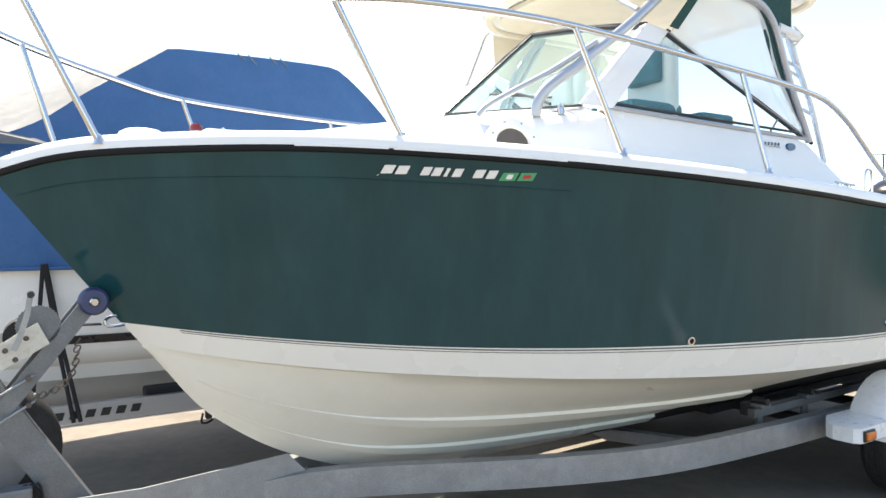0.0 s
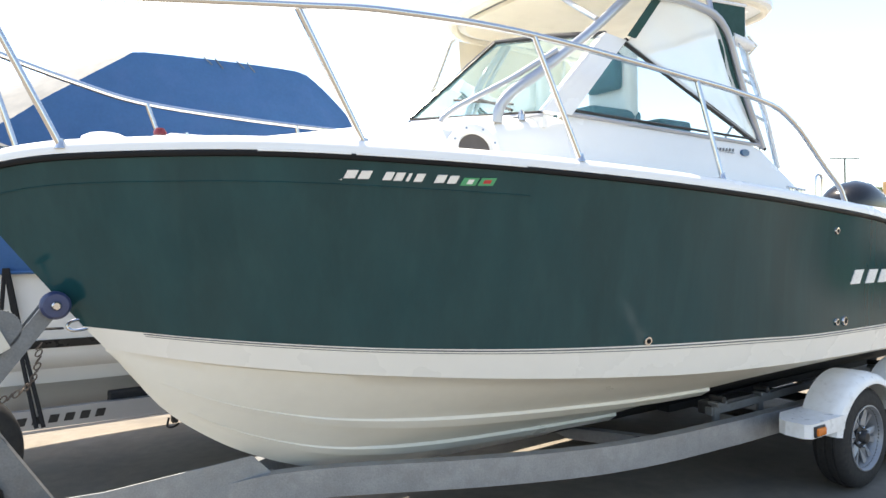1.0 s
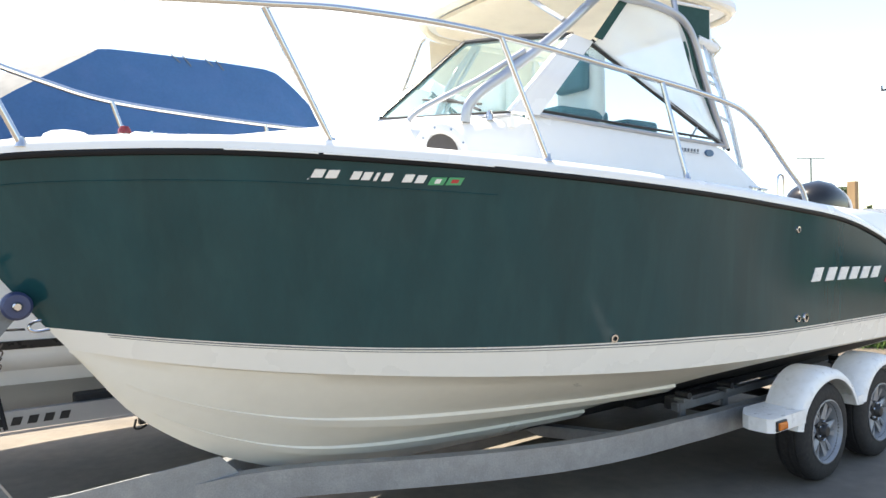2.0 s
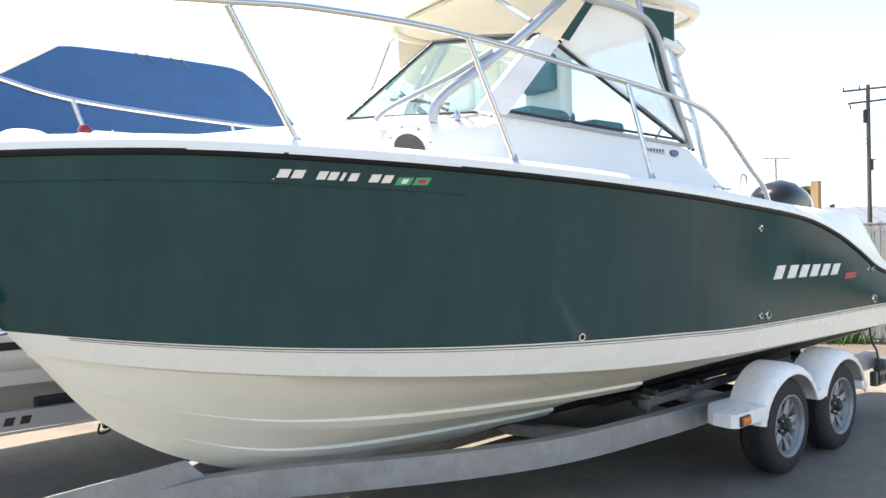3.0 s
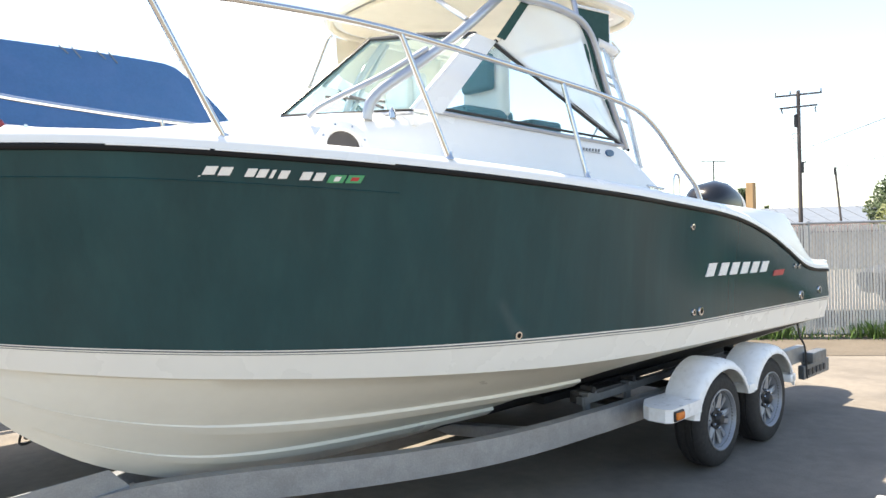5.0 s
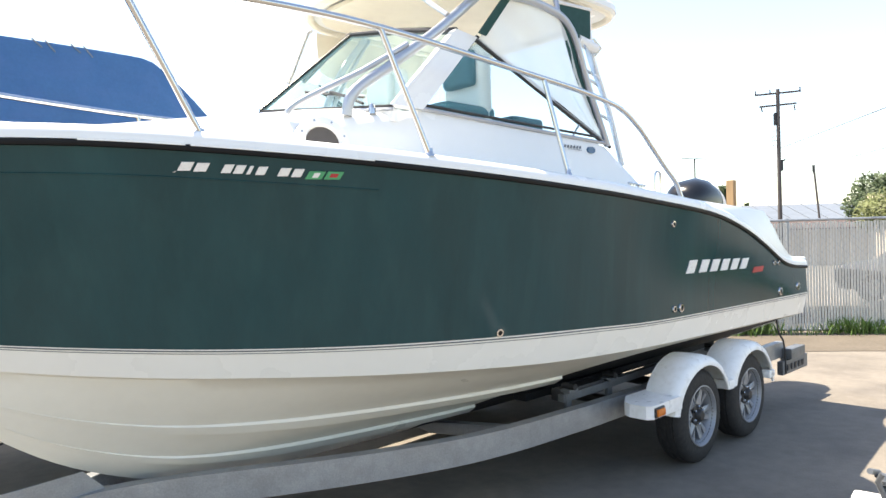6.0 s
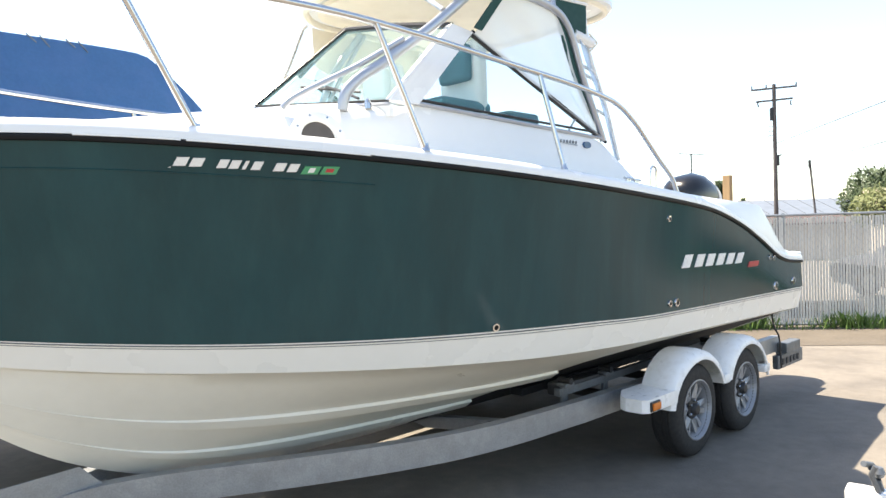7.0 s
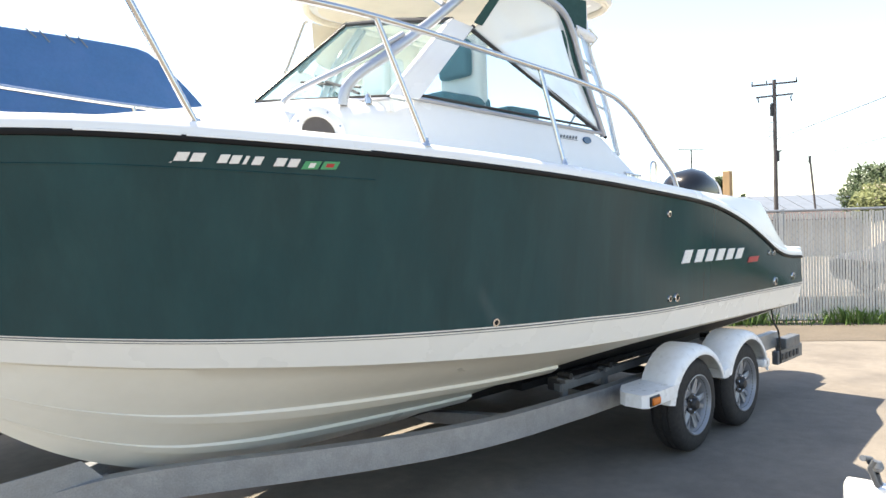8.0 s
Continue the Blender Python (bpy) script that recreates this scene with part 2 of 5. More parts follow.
SHEER_Z = curve_of([(-1.0, 2.0), (-0.78, 2.065), (-0.5, 2.09), (0.1, 2.095), (0.8, 2.06), (1.5, 2.015), (2.3, 1.96), (3.2, 1.895), (4.15, 1.81), (4.74, 1.69), (5.19, 1.545),
                    (5.55, 1.41), (5.85, 1.345), (6.25, 1.32)])
GREEN_Z = curve_of([(-0.52, 1.36), (-0.1, 1.297), (0.34, 1.246), (0.79, 1.206), (1.36, 1.172), (2, 1.149), (2.74, 1.13), (3.65, 1.105), (6.25, 1.09)])
CHINE_Z = curve_of([(-0.43, 1.25), (-0.1, 1.18), (0.36, 1.11), (0.82, 1.06), (1.4, 1.01), (2.03, 0.97), (2.62, 0.945), (3.87, 0.925), (6.25, 0.89)])
KEEL_Z = curve_of([(-0.42, 1.235), (-0.36, 1.16), (-0.19, 0.94), (0, 0.78), (0.23, 0.64), (0.54, 0.512), (0.85, 0.446), (1.3, 0.408), (2.0, 0.392), (3, 0.387), (6.25, 0.387)])


def breadth(x, x0, length, n, full):
    return full * (1 - max(0.0, 1 - (x - x0) / length) ** n)


def sheer_y(x):
    return breadth(x, -1.0, 4.1, 2.3, 1.32) - 0.05 * max(0, (x - 4) / 2.25) ** 2


STERN = 6.25
SG = [0.5 * (i / 71) ** 1.6 + 0.5 * (i / 71) for i in range(72)]


def station(g):
    """Sheer, green line, chine and keel points of the port side at g from stem (0) to transom (1)."""
    xs_, xg, xc, xk = (a + (STERN - a) * g for a in (-1.0, -0.52, -0.43, -0.42))
    return (Vector((xs_, -sheer_y(xs_), SHEER_Z(xs_))), Vector((xg, -breadth(xg, -0.52, 4.2, 2.0, 1.28), GREEN_Z(xg))),
            Vector((xc, -breadth(xc, -0.43, 4.2, 2.0, 1.235), CHINE_Z(xc))), Vector((xk, 0, KEEL_Z(xk))))


FLARE = curve_of([(-1.0, 0.0), (0.4, 0.0), (1.2, 0.014), (2.2, 0.026), (3.2, 0.022), (4.2, 0.008), (5.0, 0.0), (6.3, 0.0)])


def topside(g, v):
    """A point of the green side: v = 0 at the green line, 1 at the sheer."""
    s_, gl, _, _ = station(g)
    p = gl.lerp(s_, v)
    p.y = gl.y + (s_.y - gl.y) * v ** (1 + 0.45 * (1 - g) ** 2)
    p.y += FLARE(p.x) * 3.6 * v ** 1.7 * (1 - v)
    return p


def on_side(x, z, lift=0.004):
    """The place on the green side at x and z, and its outward normal."""
    lo, hi = 0.0, 1.0
    v = 0.5
    for _ in range(8):
        lo, hi = 0.0, 1.0
        for _ in range(24):
            mid = (lo + hi) / 2
            lo, hi = (mid, hi) if topside(mid, v).x < x else (lo, mid)
        a, b = topside(lo, 0).z, topside(lo, 1).z
        v = min(1, max(0, (z - a) / (b - a)))
    p = topside(lo, v)
    n = (topside(min(1, lo + 0.004), v) - p).cross(topside(lo, min(1, v + 0.01)) - topside(lo, max(0, v - 0.01))).normalized()
    if n.y > 0:
        n = -n
    return p + n * lift, n


def both(rows):
    """The rows of a port surface together with their mirror image."""
    return rows, [[Vector((p.x, -p.y, p.z)) for p in r] for r in rows]


boat = thing("sport_fishing_boat", "dark green and white walkaround boat with hardtop on a trailer", "boat")
VS = [0, 0.15, 0.3, 0.45, 0.56, 0.62, 0.66, 0.70, 0.74, 0.78, 0.82, 0.86, 0.90, 0.94, 0.97, 1.0]
port_rows = [[topside(g, v) for v in VS] for g in SG]
p_rows, s_rows = both(port_rows)
part("hull_side", joined(sheet(p_rows), sheet(s_rows)), GREEN, boat, "glossy dark green gelcoat topsides with reflection streaks put into the colour", smooth=True)
band = [[station(g)[1].lerp(station(g)[2], k / 3) for k in range(4)] for g in SG]
p_rows, s_rows = both(band)
part("boot_band", joined(sheet(p_rows), sheet(s_rows)), BAND, boat, "white band above the chine", smooth=True)


def bottom(g, f):
    """A point of the planing bottom: f = 0 at the chine, 1 at the keel, with a lip under the chine."""
    _, _, c, k = station(g)
    inner = c + Vector((0, 0.055 * (1 - math.exp(-g * 12)), -0.012))
    q = inner.lerp(k, f)
    q.y = inner.y + (k.y - inner.y) * f
    q.z -= 0.05 * math.sin(math.pi * f) * max(0, 1 - g * 2.2) ** 2 * (1 - math.exp(-g * 16)) * 1.25
    return q


# how far in from the chine the bottom stays cream before turning black
BLACK_F = curve_of([(-0.5, 1.0), (2.15, 1.0), (2.35, 0.93), (2.62, 0.72), (2.85, 0.55), (3.12, 0.42), (3.35, 0.28), (3.85, 0.17), (4.6, 0.11), (6.3, 0.07)])


def black_f(g):
    return min(1.0, max(0.05, BLACK_F(-0.42 + (STERN + 0.42) * g)))


under = [[station(g)[2]] + [bottom(g, black_f(g) * k / 10) for k in range(11)] for g in SG]
p_rows, s_rows = both(under)
part("hull_bottom", joined(sheet(p_rows), sheet(s_rows)), CREAM, boat, "cream gelcoat bottom with scuffs", smooth=True)
under = [[bottom(g, black_f(g) + (1 - black_f(g)) * k / 5) for k in range(6)] for g in SG if black_f(g) < 0.999]
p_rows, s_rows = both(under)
part("painted_bottom", joined(sheet(p_rows), sheet(s_rows)), BOTTOMBLACK, boat, "black aft bottom", smooth=True)
for f, xa, xb in ((0.435, -0.2, 3.12), (0.755, -0.08, 2.64)):
    ga, gb = (xa + 0.42) / (STERN + 0.42), (xb + 0.42) / (STERN + 0.42)
    for side in (-1, 1):
        rows = []
        for i in range(50):
            g_ = ga + (gb - ga) * i / 49
            fade = min(1, i / 24) ** 2 * (3 - 2 * min(1, i / 24))
            a, b = bottom(g_, f - 0.05), bottom(g_, f + 0.005)
            drop = Vector((0, 0, -0.034 * fade))
            rows.append([Vector((q.x, q.y * -side, q.z)) for q in (a, a + drop * 0.55 + Vector((0, -0.004, 0)), b + drop, b)])
        part("lifting_strake", sheet(rows), CREAM, boat, smooth=True)

# pinstripes on the white band
PIN = mat("grey_blue_pinstripe", (0.07, 0.085, 0.11), 0.4, spread=0.1, scale=10)
for lo, hi, m_ in ((0.05, 0.085, PIN), (0.145, 0.16, PIN)):
    rows = []
    for g_ in SG[4:]:
        _, gl, ch, _ = station(g_)
        rows.append([gl.lerp(ch, k) + Vector((0, -0.003, 0)) for k in (lo, hi)])
    part("pinstripe", sheet(rows, 0.002), m_, boat, "thin dark pinstripe")

# crease moulded below the rub rail
crease = [topside(0.004 + 0.30 * i / 40, 0.875) for i in range(41)]
part("hull_crease", tube(crease, 0.004, 6), GREEN, boat, "thin moulded crease line", smooth=True)

# transom
tr = station(1.0)
ring = [Vector((STERN, p.y, p.z)) for p in (tr[0], tr[1], tr[2])] + [Vector((STERN, 0, tr[3].z))]
ring += [Vector((STERN, -p.y, p.z)) for p in reversed(ring[:3])]
part("transom", slab(ring, -0.05, (1, 0, 0)), WHITE, boat)

# rub rail and its white insert
side_line = [topside(g_, 1.0) for g_ in SG]
full_line = [Vector((p.x, -p.y, p.z)) for p in reversed(side_line[1:])] + side_line
RP = [(0.0, -0.004), (0.014, -0.002), (0.019, 0.006), (0.018, 0.018), (0.0, 0.027)]


def along(line, profile, scale=1.0):
    """Sweeps an (outward, up) profile along a line of the sheer."""
    rows = []
    for i, p in enumerate(line):
        d = line[min(i + 1, len(line) - 1)] - line[max(i - 1, 0)]
        out = Vector((-d.y, d.x, 0)).normalized()
        if out.y * p.y < -1e-6:
            out = -out
        if abs(p.y) < 0.05:
            out = Vector((-1, 0, 0)) if p.x < 0 else out
        rows.append([p + out * a * scale + Vector((0, 0, b * scale)) for a, b in profile])
    return rows


part("rub_rail", sheet(along(full_line, RP)), RUBRAIL, boat, "black vinyl rub rail round the gunwale", smooth=True)
INS = [(0.015, 0.017), (0.022, 0.018), (0.022, 0.026), (0.013, 0.028)]
for a, b in ((0.149, 0.198), (0.2005, 0.303)):
    line = [topside(a + (b - a) * i / 20, 1.0) for i in range(21)]
    part("rail_insert", sheet(along(line, INS)), WHITE, boat, "white insert strip on the rub rail", smooth=True)

# gunwale cap, deck and cabin trunk
cap_profile = [(0.012, 0.024), (0.013, 0.05), (0.0, 0.074), (-0.03, 0.088), (-0.10, 0.092), (-0.15, 0.086)]
part("gunwale", sheet(along(full_line, cap_profile)), WHITE, boat, "white moulded gunwale", smooth=True)
deck = []
for i in range(60):
    x = -0.93 + (5.1 + 0.93) * i / 59
    w = max(0.02, sheer_y(x) - 0.14)
    e = SHEER_Z(x) + 0.088
    crown = 0.025 * max(0, 1 - max(0, x - 0.2) / 1.0) * min(1, w / 0.5)
    deck.append([Vector((x, w * k / 6, e + crown * (1 - (k / 6) ** 2))) for k in range(-6, 7)])
part("deck", sheet(deck), WHITE, boat, "white non-skid deck", smooth=True)

# cabin trunk under and before the windshield
TRUNK_W = curve_of([(0.2, 0.36), (0.6, 0.55), (1.0, 0.67), (1.5, 0.805), (1.7, 0.848), (1.9, 0.862)])
TRUNK_Z = curve_of([(0.2, 2.19), (0.6, 2.25), (1.0, 2.30), (1.3, 2.345), (1.6, 2.372), (1.9, 2.372)])
rows = []
for i in range(24):
    x = 0.2 + 1.62 * i / 23
    w, top, base = TRUNK_W(x), TRUNK_Z(x), SHEER_Z(x) + 0.06
    half = [(w + 0.09, base), (w + 0.06, base + 0.05), (w + 0.03, base + 0.55 * (top - base)), (w + 0.005, top - 0.035), (w - 0.03, top - 0.008), (w - 0.08, top)]
    cen = [(w * k, top + (0.07 + 0.025 * min(1, max(0, x - 0.5))) * (1 - k * k)) for k in (0.75, 0.5, 0.25, 0.0)]
    line = [Vector((x, -a, b)) for a, b in half + cen]
    rows.append(line + [Vector((p.x, -p.y, p.z)) for p in reversed(line[:-1])])
lead = [Vector((0.02, p.y * 0.55, SHEER_Z(0.02) + 0.10)) for p in rows[0]]
part("cabin_trunk", sheet([lead] + rows), WHITE, boat, "white moulded cabin trunk", smooth=True)


# cockpit sides below the side windows
def sill(x):
    return Vector((x, -(0.862 + 0.065 * (x - 1.72)), 2.39 - 0.052 * (x - 1.72)))


for side in (-1, 1):
    rows = []
    for i in range(22):
        x = 1.69 + 2.17 * i / 21
        p = sill(x)
        top = p.z if x < 3.30 else p.z - 0.55 * (x - 3.30)
        base = SHEER_Z(x) + 0.05
        pts = [(p.y - 0.07, base), (p.y - 0.05, base + 0.04), (p.y - 0.022, (base + top) / 2), (p.y - 0.004, top - 0.02), (p.y + 0.01, top), (p.y + 0.06, top), (p.y + 0.07, top - 0.03), (p.y + 0.08, base - 0.5)]
        rows.append([Vector((x, -side * a, b)) for a, b in pts])
    part("cockpit_side", sheet(rows, 0.012), WHITE, boat, "white cockpit coaming", smooth=True)
part("dash", box(1.6, 2.05, -0.82, 0.82, 2.18, 2.36, 0.04), WHITE, boat, smooth=True)
part("helm_console", box(1.95, 2.3, 0.12, 0.78, 1.5, 2.52, 0.06), WHITE, boat, smooth=True)
part("cockpit_sole", box(2.3, 5.95, -0.95, 0.95, 1.2, 1.24), WHITE, boat)

# windshield: two raked panes, pillars, side panes
WB0, WB1, WT0, WT1 = Vector((1.257, 0, 2.457)), Vector((1.54, -0.845, 2.388)), Vector((1.917, 0, 3.012)), Vector((2.065, -0.80, 2.882))
SB0, SB1, ST = Vector((1.71, -0.868, 2.39)), Vector((3.24, -0.962, 2.332)), Vector((2.205, -0.815, 2.852))
FRAMEBLACK = mat("black_window_frame", (0.02, 0.021, 0.022), 0.35, spread=0.15, scale=20)


def mirror(v, side):
    return Vector((v.x, v.y * -side, v.z))


for side in (-1, 1):
    a, b, c, d = (mirror(v, side) for v in (WB0, WB1, WT1, WT0))
    pane = part("windshield_pane", slab([a, b, c, d], 0.006, (-0.6, 0, 0.8)), GLASS, boat, "clear tinted windshield pane")
    pane.visible_shadow = False
    low = Vector((0, 0, -0.016))
    part("frame_bottom", tube([a + low, b + low], 0.010, 8), ALU, pane)
    part("frame_seal", tube([a, b], 0.0065, 8), FRAMEBLACK, pane)
    part("base_lip", slab([a + low, b + low, b + low * 5, a + low * 4], 0.03, (1, 0, 0)), WHITE, pane)
    part("frame_top", tube([d, d.lerp(c, 0.5) + Vector((0, 0, 0.014)), c], 0.021, 10), FRAMEBLACK, pane)
    part("frame_center", tube([a, d], 0.015, 8), FRAMEBLACK, pane)
    e, f, h = (mirror(v, side) for v in (SB0, SB1, ST))
    pane = part("side_pane", slab([e, f, h], 0.006, (0, -side, 0)), GLASS, boat, "clear tinted triangular side window")
    pane.visible_shadow = False
    part("frame_bottom", tube([e + Vector((-0.05, 0, 0)), f + Vector((0.12, 0, -0.018))], 0.012, 8), ALU, pane)
    part("frame_seal", tube([e + Vector((0, 0, 0.02)), f + Vector((0, 0, 0.018))], 0.008, 8), FRAMEBLACK, pane)
    part("frame_top", tube([h, f + Vector((0.02, 0, 0.0))], 0.011, 8), FRAMEBLACK, pane)
    part("frame_cap", tube([h + Vector((0.01, 0, 0.022)), f + Vector((0.15, 0, -0.04))], 0.012, 8), RUBRAIL, pane)
    part("frame_trim", tube([h + Vector((0.0, 0, 0.018)), f + Vector((0.10, 0, -0.015))], 0.008, 8), GALV, pane)
    part("frame_front", tube([e, h], 0.007, 8), FRAMEBLACK, pane)
    part("window_divider", tube([f.lerp(e, 0.17), f.lerp(h, 0.17)], 0.007, 6), ALU, pane)
    n_ = Vector((0, side * -0.02, 0))
    q = [b + Vector((-0.01, 0, 0)), e + Vector((0, 0, -0.01)), h + Vector((0, 0, 0.01)), c + Vector((-0.02, 0, 0.005))]
    post = slab([v - n_ for v in q], 0.05, (0, -side, 0))
    part("windshield_pillar", post, WHITE, boat, "wide white windshield pillar")


def on_pane(u, v, lift=0.02):
    return WB0.lerp(WB1, u).lerp(WT0.lerp(WT1, u), v) + Vector((-0.6, -0.1, 0.75)) * lift


wiper = part("wiper", tube([on_pane(0.80, 0.0), on_pane(0.62, 0.10), on_pane(0.45, 0.17)], 0.008, 6), FRAMEBLACK, boat, "black windshield wiper")
part("wiper_blade", tube([on_pane(0.22, 0.20, 0.01), on_pane(0.75, 0.10, 0.01)], 0.007, 6), FRAMEBLACK, wiper)
part("wash_fitting", joined(lathe([(0, 0), (0.02, 0), (0.018, 0.03), (0.012, 0.05), (0, 0.06)], "Z", 12)), STEEL, boat)
bpy.data.objects["wash_fitting"].location = (1.455, -0.775, 2.345)

# helm seats seen through the glass
for y in (-0.40, 0.42):
    part("seat_back", box(2.46, 2.54, y - 0.12, y + 0.14, 2.68, 2.92, 0.035, 3), CUSHION if y < 0 else WHITE, boat, "teal upholstered helm seat back", smooth=True)
    part("seat_shell", box(2.53, 2.64, y - 0.17, y + 0.2, 2.42, 2.96, 0.05, 3), WHITE, boat, smooth=True)
    part("seat_cushion", box(2.20, 2.66, y - 0.17, y + 0.2, 2.45, 2.545, 0.04, 3), CUSHION, boat, "teal seat cushion", smooth=True)
    part("seat_pedestal", box(2.4, 2.62, y - 0.13, y + 0.13, 1.24, 2.43, 0.03), WHITE, boat)
part("lounge_cushion", box(2.86, 3.2, -0.55, -0.2, 2.43, 2.525, 0.04, 3), CUSHION, boat, "teal lounge cushion", smooth=True)
part("lounge_base", box(2.89, 3.17, -0.52, -0.22, 1.24, 2.43, 0.03, 2), WHITE, boat, smooth=True)


# hardtop and its frame
def rounded(x0, x1, y0, y1, r, n=6):
    out = []
    for cx, cy, a0 in ((x1 - r, y1 - r, 0), (x0 + r, y1 - r, 90), (x0 + r, y0 + r, 180), (x1 - r, y0 + r, 270)):
        out += [(cx + r * math.cos(radians(a0 + 90 * k / n)), cy + r * math.sin(radians(a0 + 90 * k / n))) for k in range(n + 1)]
    return out


rows = []
for inset, z in ((0.28, 3.325), (0.06, 3.305), (0.02, 3.29), (0.0, 3.31), (0.0, 3.35), (0.03, 3.38), (0.25, 3.425), (0.6, 3.44)):
    ring = rounded(1.94 + inset, 3.95 - inset, -0.88 + inset, 0.88 - inset, max(0.05, 0.42 - inset * 0.5))
    rows.append([Vector((x, y, z - 0.012 + 0.07 * (1 - y * y))) for x, y in ring + ring[:1]])
htop = sheet(rows)
part("hardtop", htop, WHITE, boat, "white moulded hardtop", smooth=True)
lin = rounded(2.08, 3.7, -0.76, 0.76, 0.3)
part("hardtop_liner", slab([(x, y, 3.318 + 0.035 * (1 - y * y)) for x, y in lin], 0.03, (0, 0, -1)), LINER, boat, "cream hardtop headliner")
part("hardtop_edge_roll", tube([(x, y, 3.292 + 0.05 * (1 - y * y)) for x, y in (lambda q: q + q[:1])(rounded(1.98, 3.91, -0.84, 0.84, 0.40))], 0.028, 8), LINER, boat, smooth=True)
for side in (-1, 1):
    k = -side
    leg = spline([(1.307, k * 0.755, 2.326), (1.313, k * 0.760, 2.379), (1.339, k * 0.765, 2.433), (1.421, k * 0.770, 2.505), (1.566, k * 0.780, 2.600), (1.638, k * 0.790, 2.657), (1.874, k * 0.810, 2.828), (2.1, k * 0.82, 3.01), (2.43, k * 0.83, 3.285)], 6)
    if side == -1:
        leg = spline([(2.16, 0.74, 2.4), (2.2, 0.76, 2.6), (2.385, 0.78, 2.966), (2.64, 0.78, 3.29)], 5)
    part("hardtop_leg", tube(leg, 0.030 if side == 1 else 0.028, 14, 0.66), ALU, boat, "thick polished aluminium hardtop leg", smooth=True)
    thin = spline([(1.018, k * 0.660, 2.318), (1.038, k * 0.670, 2.348), (1.087, k * 0.680, 2.385), (1.191, k * 0.700, 2.444), (1.316, k * 0.720, 2.511), (1.439, k * 0.750, 2.581), (1.688, k * 0.800, 2.741)], 5)
    if side == -1:
        thin = [(2.28, 0.78, 2.66), (2.46, 0.78, 2.966), (2.68, 0.78, 3.29)]
    part("leg_brace", tube(thin, 0.0155, 10), ALU, boat, smooth=True)
    if side == 1:
        part("cross_brace", tube([(1.98, -0.82, 2.95), (2.0, -0.65, 3.07), (2.15, -0.25, 3.33)], 0.016, 8), ALU, boat, smooth=True)
    bow = [(2.0, k * 0.86, 3.26), (2.12, k * 0.92, 3.15), (2.33, k * 0.95, 3.112), (2.52, k * 0.95, 3.124), (2.71, k * 0.95, 3.118), (2.866, k * 0.95, 3.094), (2.968, k * 0.95, 3.037), (3.045, k * 0.95, 2.936),
           (3.164, k * 0.95, 2.676), (3.308, k * 0.955, 2.409), (3.362, k * 0.96, 2.30)]
    part("aft_bow", tube(spline(bow if side == 1 else bow[4:], 6), 0.024, 14), ALU, boat, "polished aluminium aft enclosure bow", smooth=True)
    back = [Vector(p) for p in spline([(3.34, k * 0.84, 3.27), (3.34, k * 0.86, 3.0), (3.38, k * 0.87, 2.85), (3.48, k * 0.87, 2.679), (3.568, k * 0.87, 2.515), (3.69, k * 0.875, 2.19)], 5)]
    part("ladder_rail", tube(back, 0.016, 10), FENDER, boat, smooth=True)
    for x_, z_, w_ in ((3.405, 2.79, 0.20), (3.40, 2.735, 0.18), (3.55, 2.50, 0.16)):
        part("ladder_rung", tube([(x_ + 0.02, k * 0.87, z_), (x_ - w_, k * 0.90, z_ + 0.02)], 0.011, 8), FENDER, boat, smooth=True)
    part("rolled_curtain", tube([(3.12, k * 0.90, 3.0), (3.22, k * 0.905, 2.985), (3.33, k * 0.90, 2.975)], 0.036, 12), FENDER, boat, "white rolled aft curtain end", smooth=True)
    part("curtain_strap", tube([(3.31, k * 0.90, 3.04), (3.345, k * 0.94, 2.97), (3.32, k * 0.90, 2.92)], 0.008, 6), LINER, boat)
    if side == 1:
        # canvas: strap, binding along the bow, valance under the hardtop
        part("canvas_strap", slab([(2.165, -0.875, 2.872), (2.232, -0.875, 2.866), (2.42, -0.935, 3.135), (2.345, -0.935, 3.125)], 0.008, (0, -1, 0)), CANVASG, boat, "dark green canvas strap")
        edge_in = spline([(2.80, -0.935, 3.085), (2.875, -0.935, 3.06), (3.04, -0.935, 2.731), (3.20, -0.94, 2.501), (3.38, -0.955, 2.30)], 5)
        edge_out = spline([(2.84, -0.935, 3.10), (2.975, -0.935, 3.04), (3.165, -0.935, 2.676), (3.305, -0.945, 2.415), (3.40, -0.955, 2.29)], 5)
        part("canvas_band", sheet([[a_, a_.lerp(b_, 0.5) + Vector((0, -0.006, 0)), b_] for a_, b_ in zip(edge_in, edge_out)], 0.004), CANVASG, boat, "dark green canvas edge binding", smooth=True)
        part("canvas_valance", slab([(2.86, -0.915, 3.185), (3.25, -0.915, 3.215), (3.245, -0.915, 3.02), (3.16, -0.915, 3.0), (3.075, -0.915, 3.01), (3.0, -0.915, 3.07)], 0.006, (0, -1, 0)), CANVASG, boat, "dark green canvas valance")
        part("valance_piping", tube([(2.86, -0.92, 3.19), (3.05, -0.92, 3.205), (3.255, -0.92, 3.22)], 0.011, 6), FENDER, boat)
        part("bow_clamp", tube([(2.84, -0.95, 3.10), (2.86, -0.93, 3.16), (2.88, -0.9, 3.24)], 0.018, 8), ALU, boat, smooth=True)
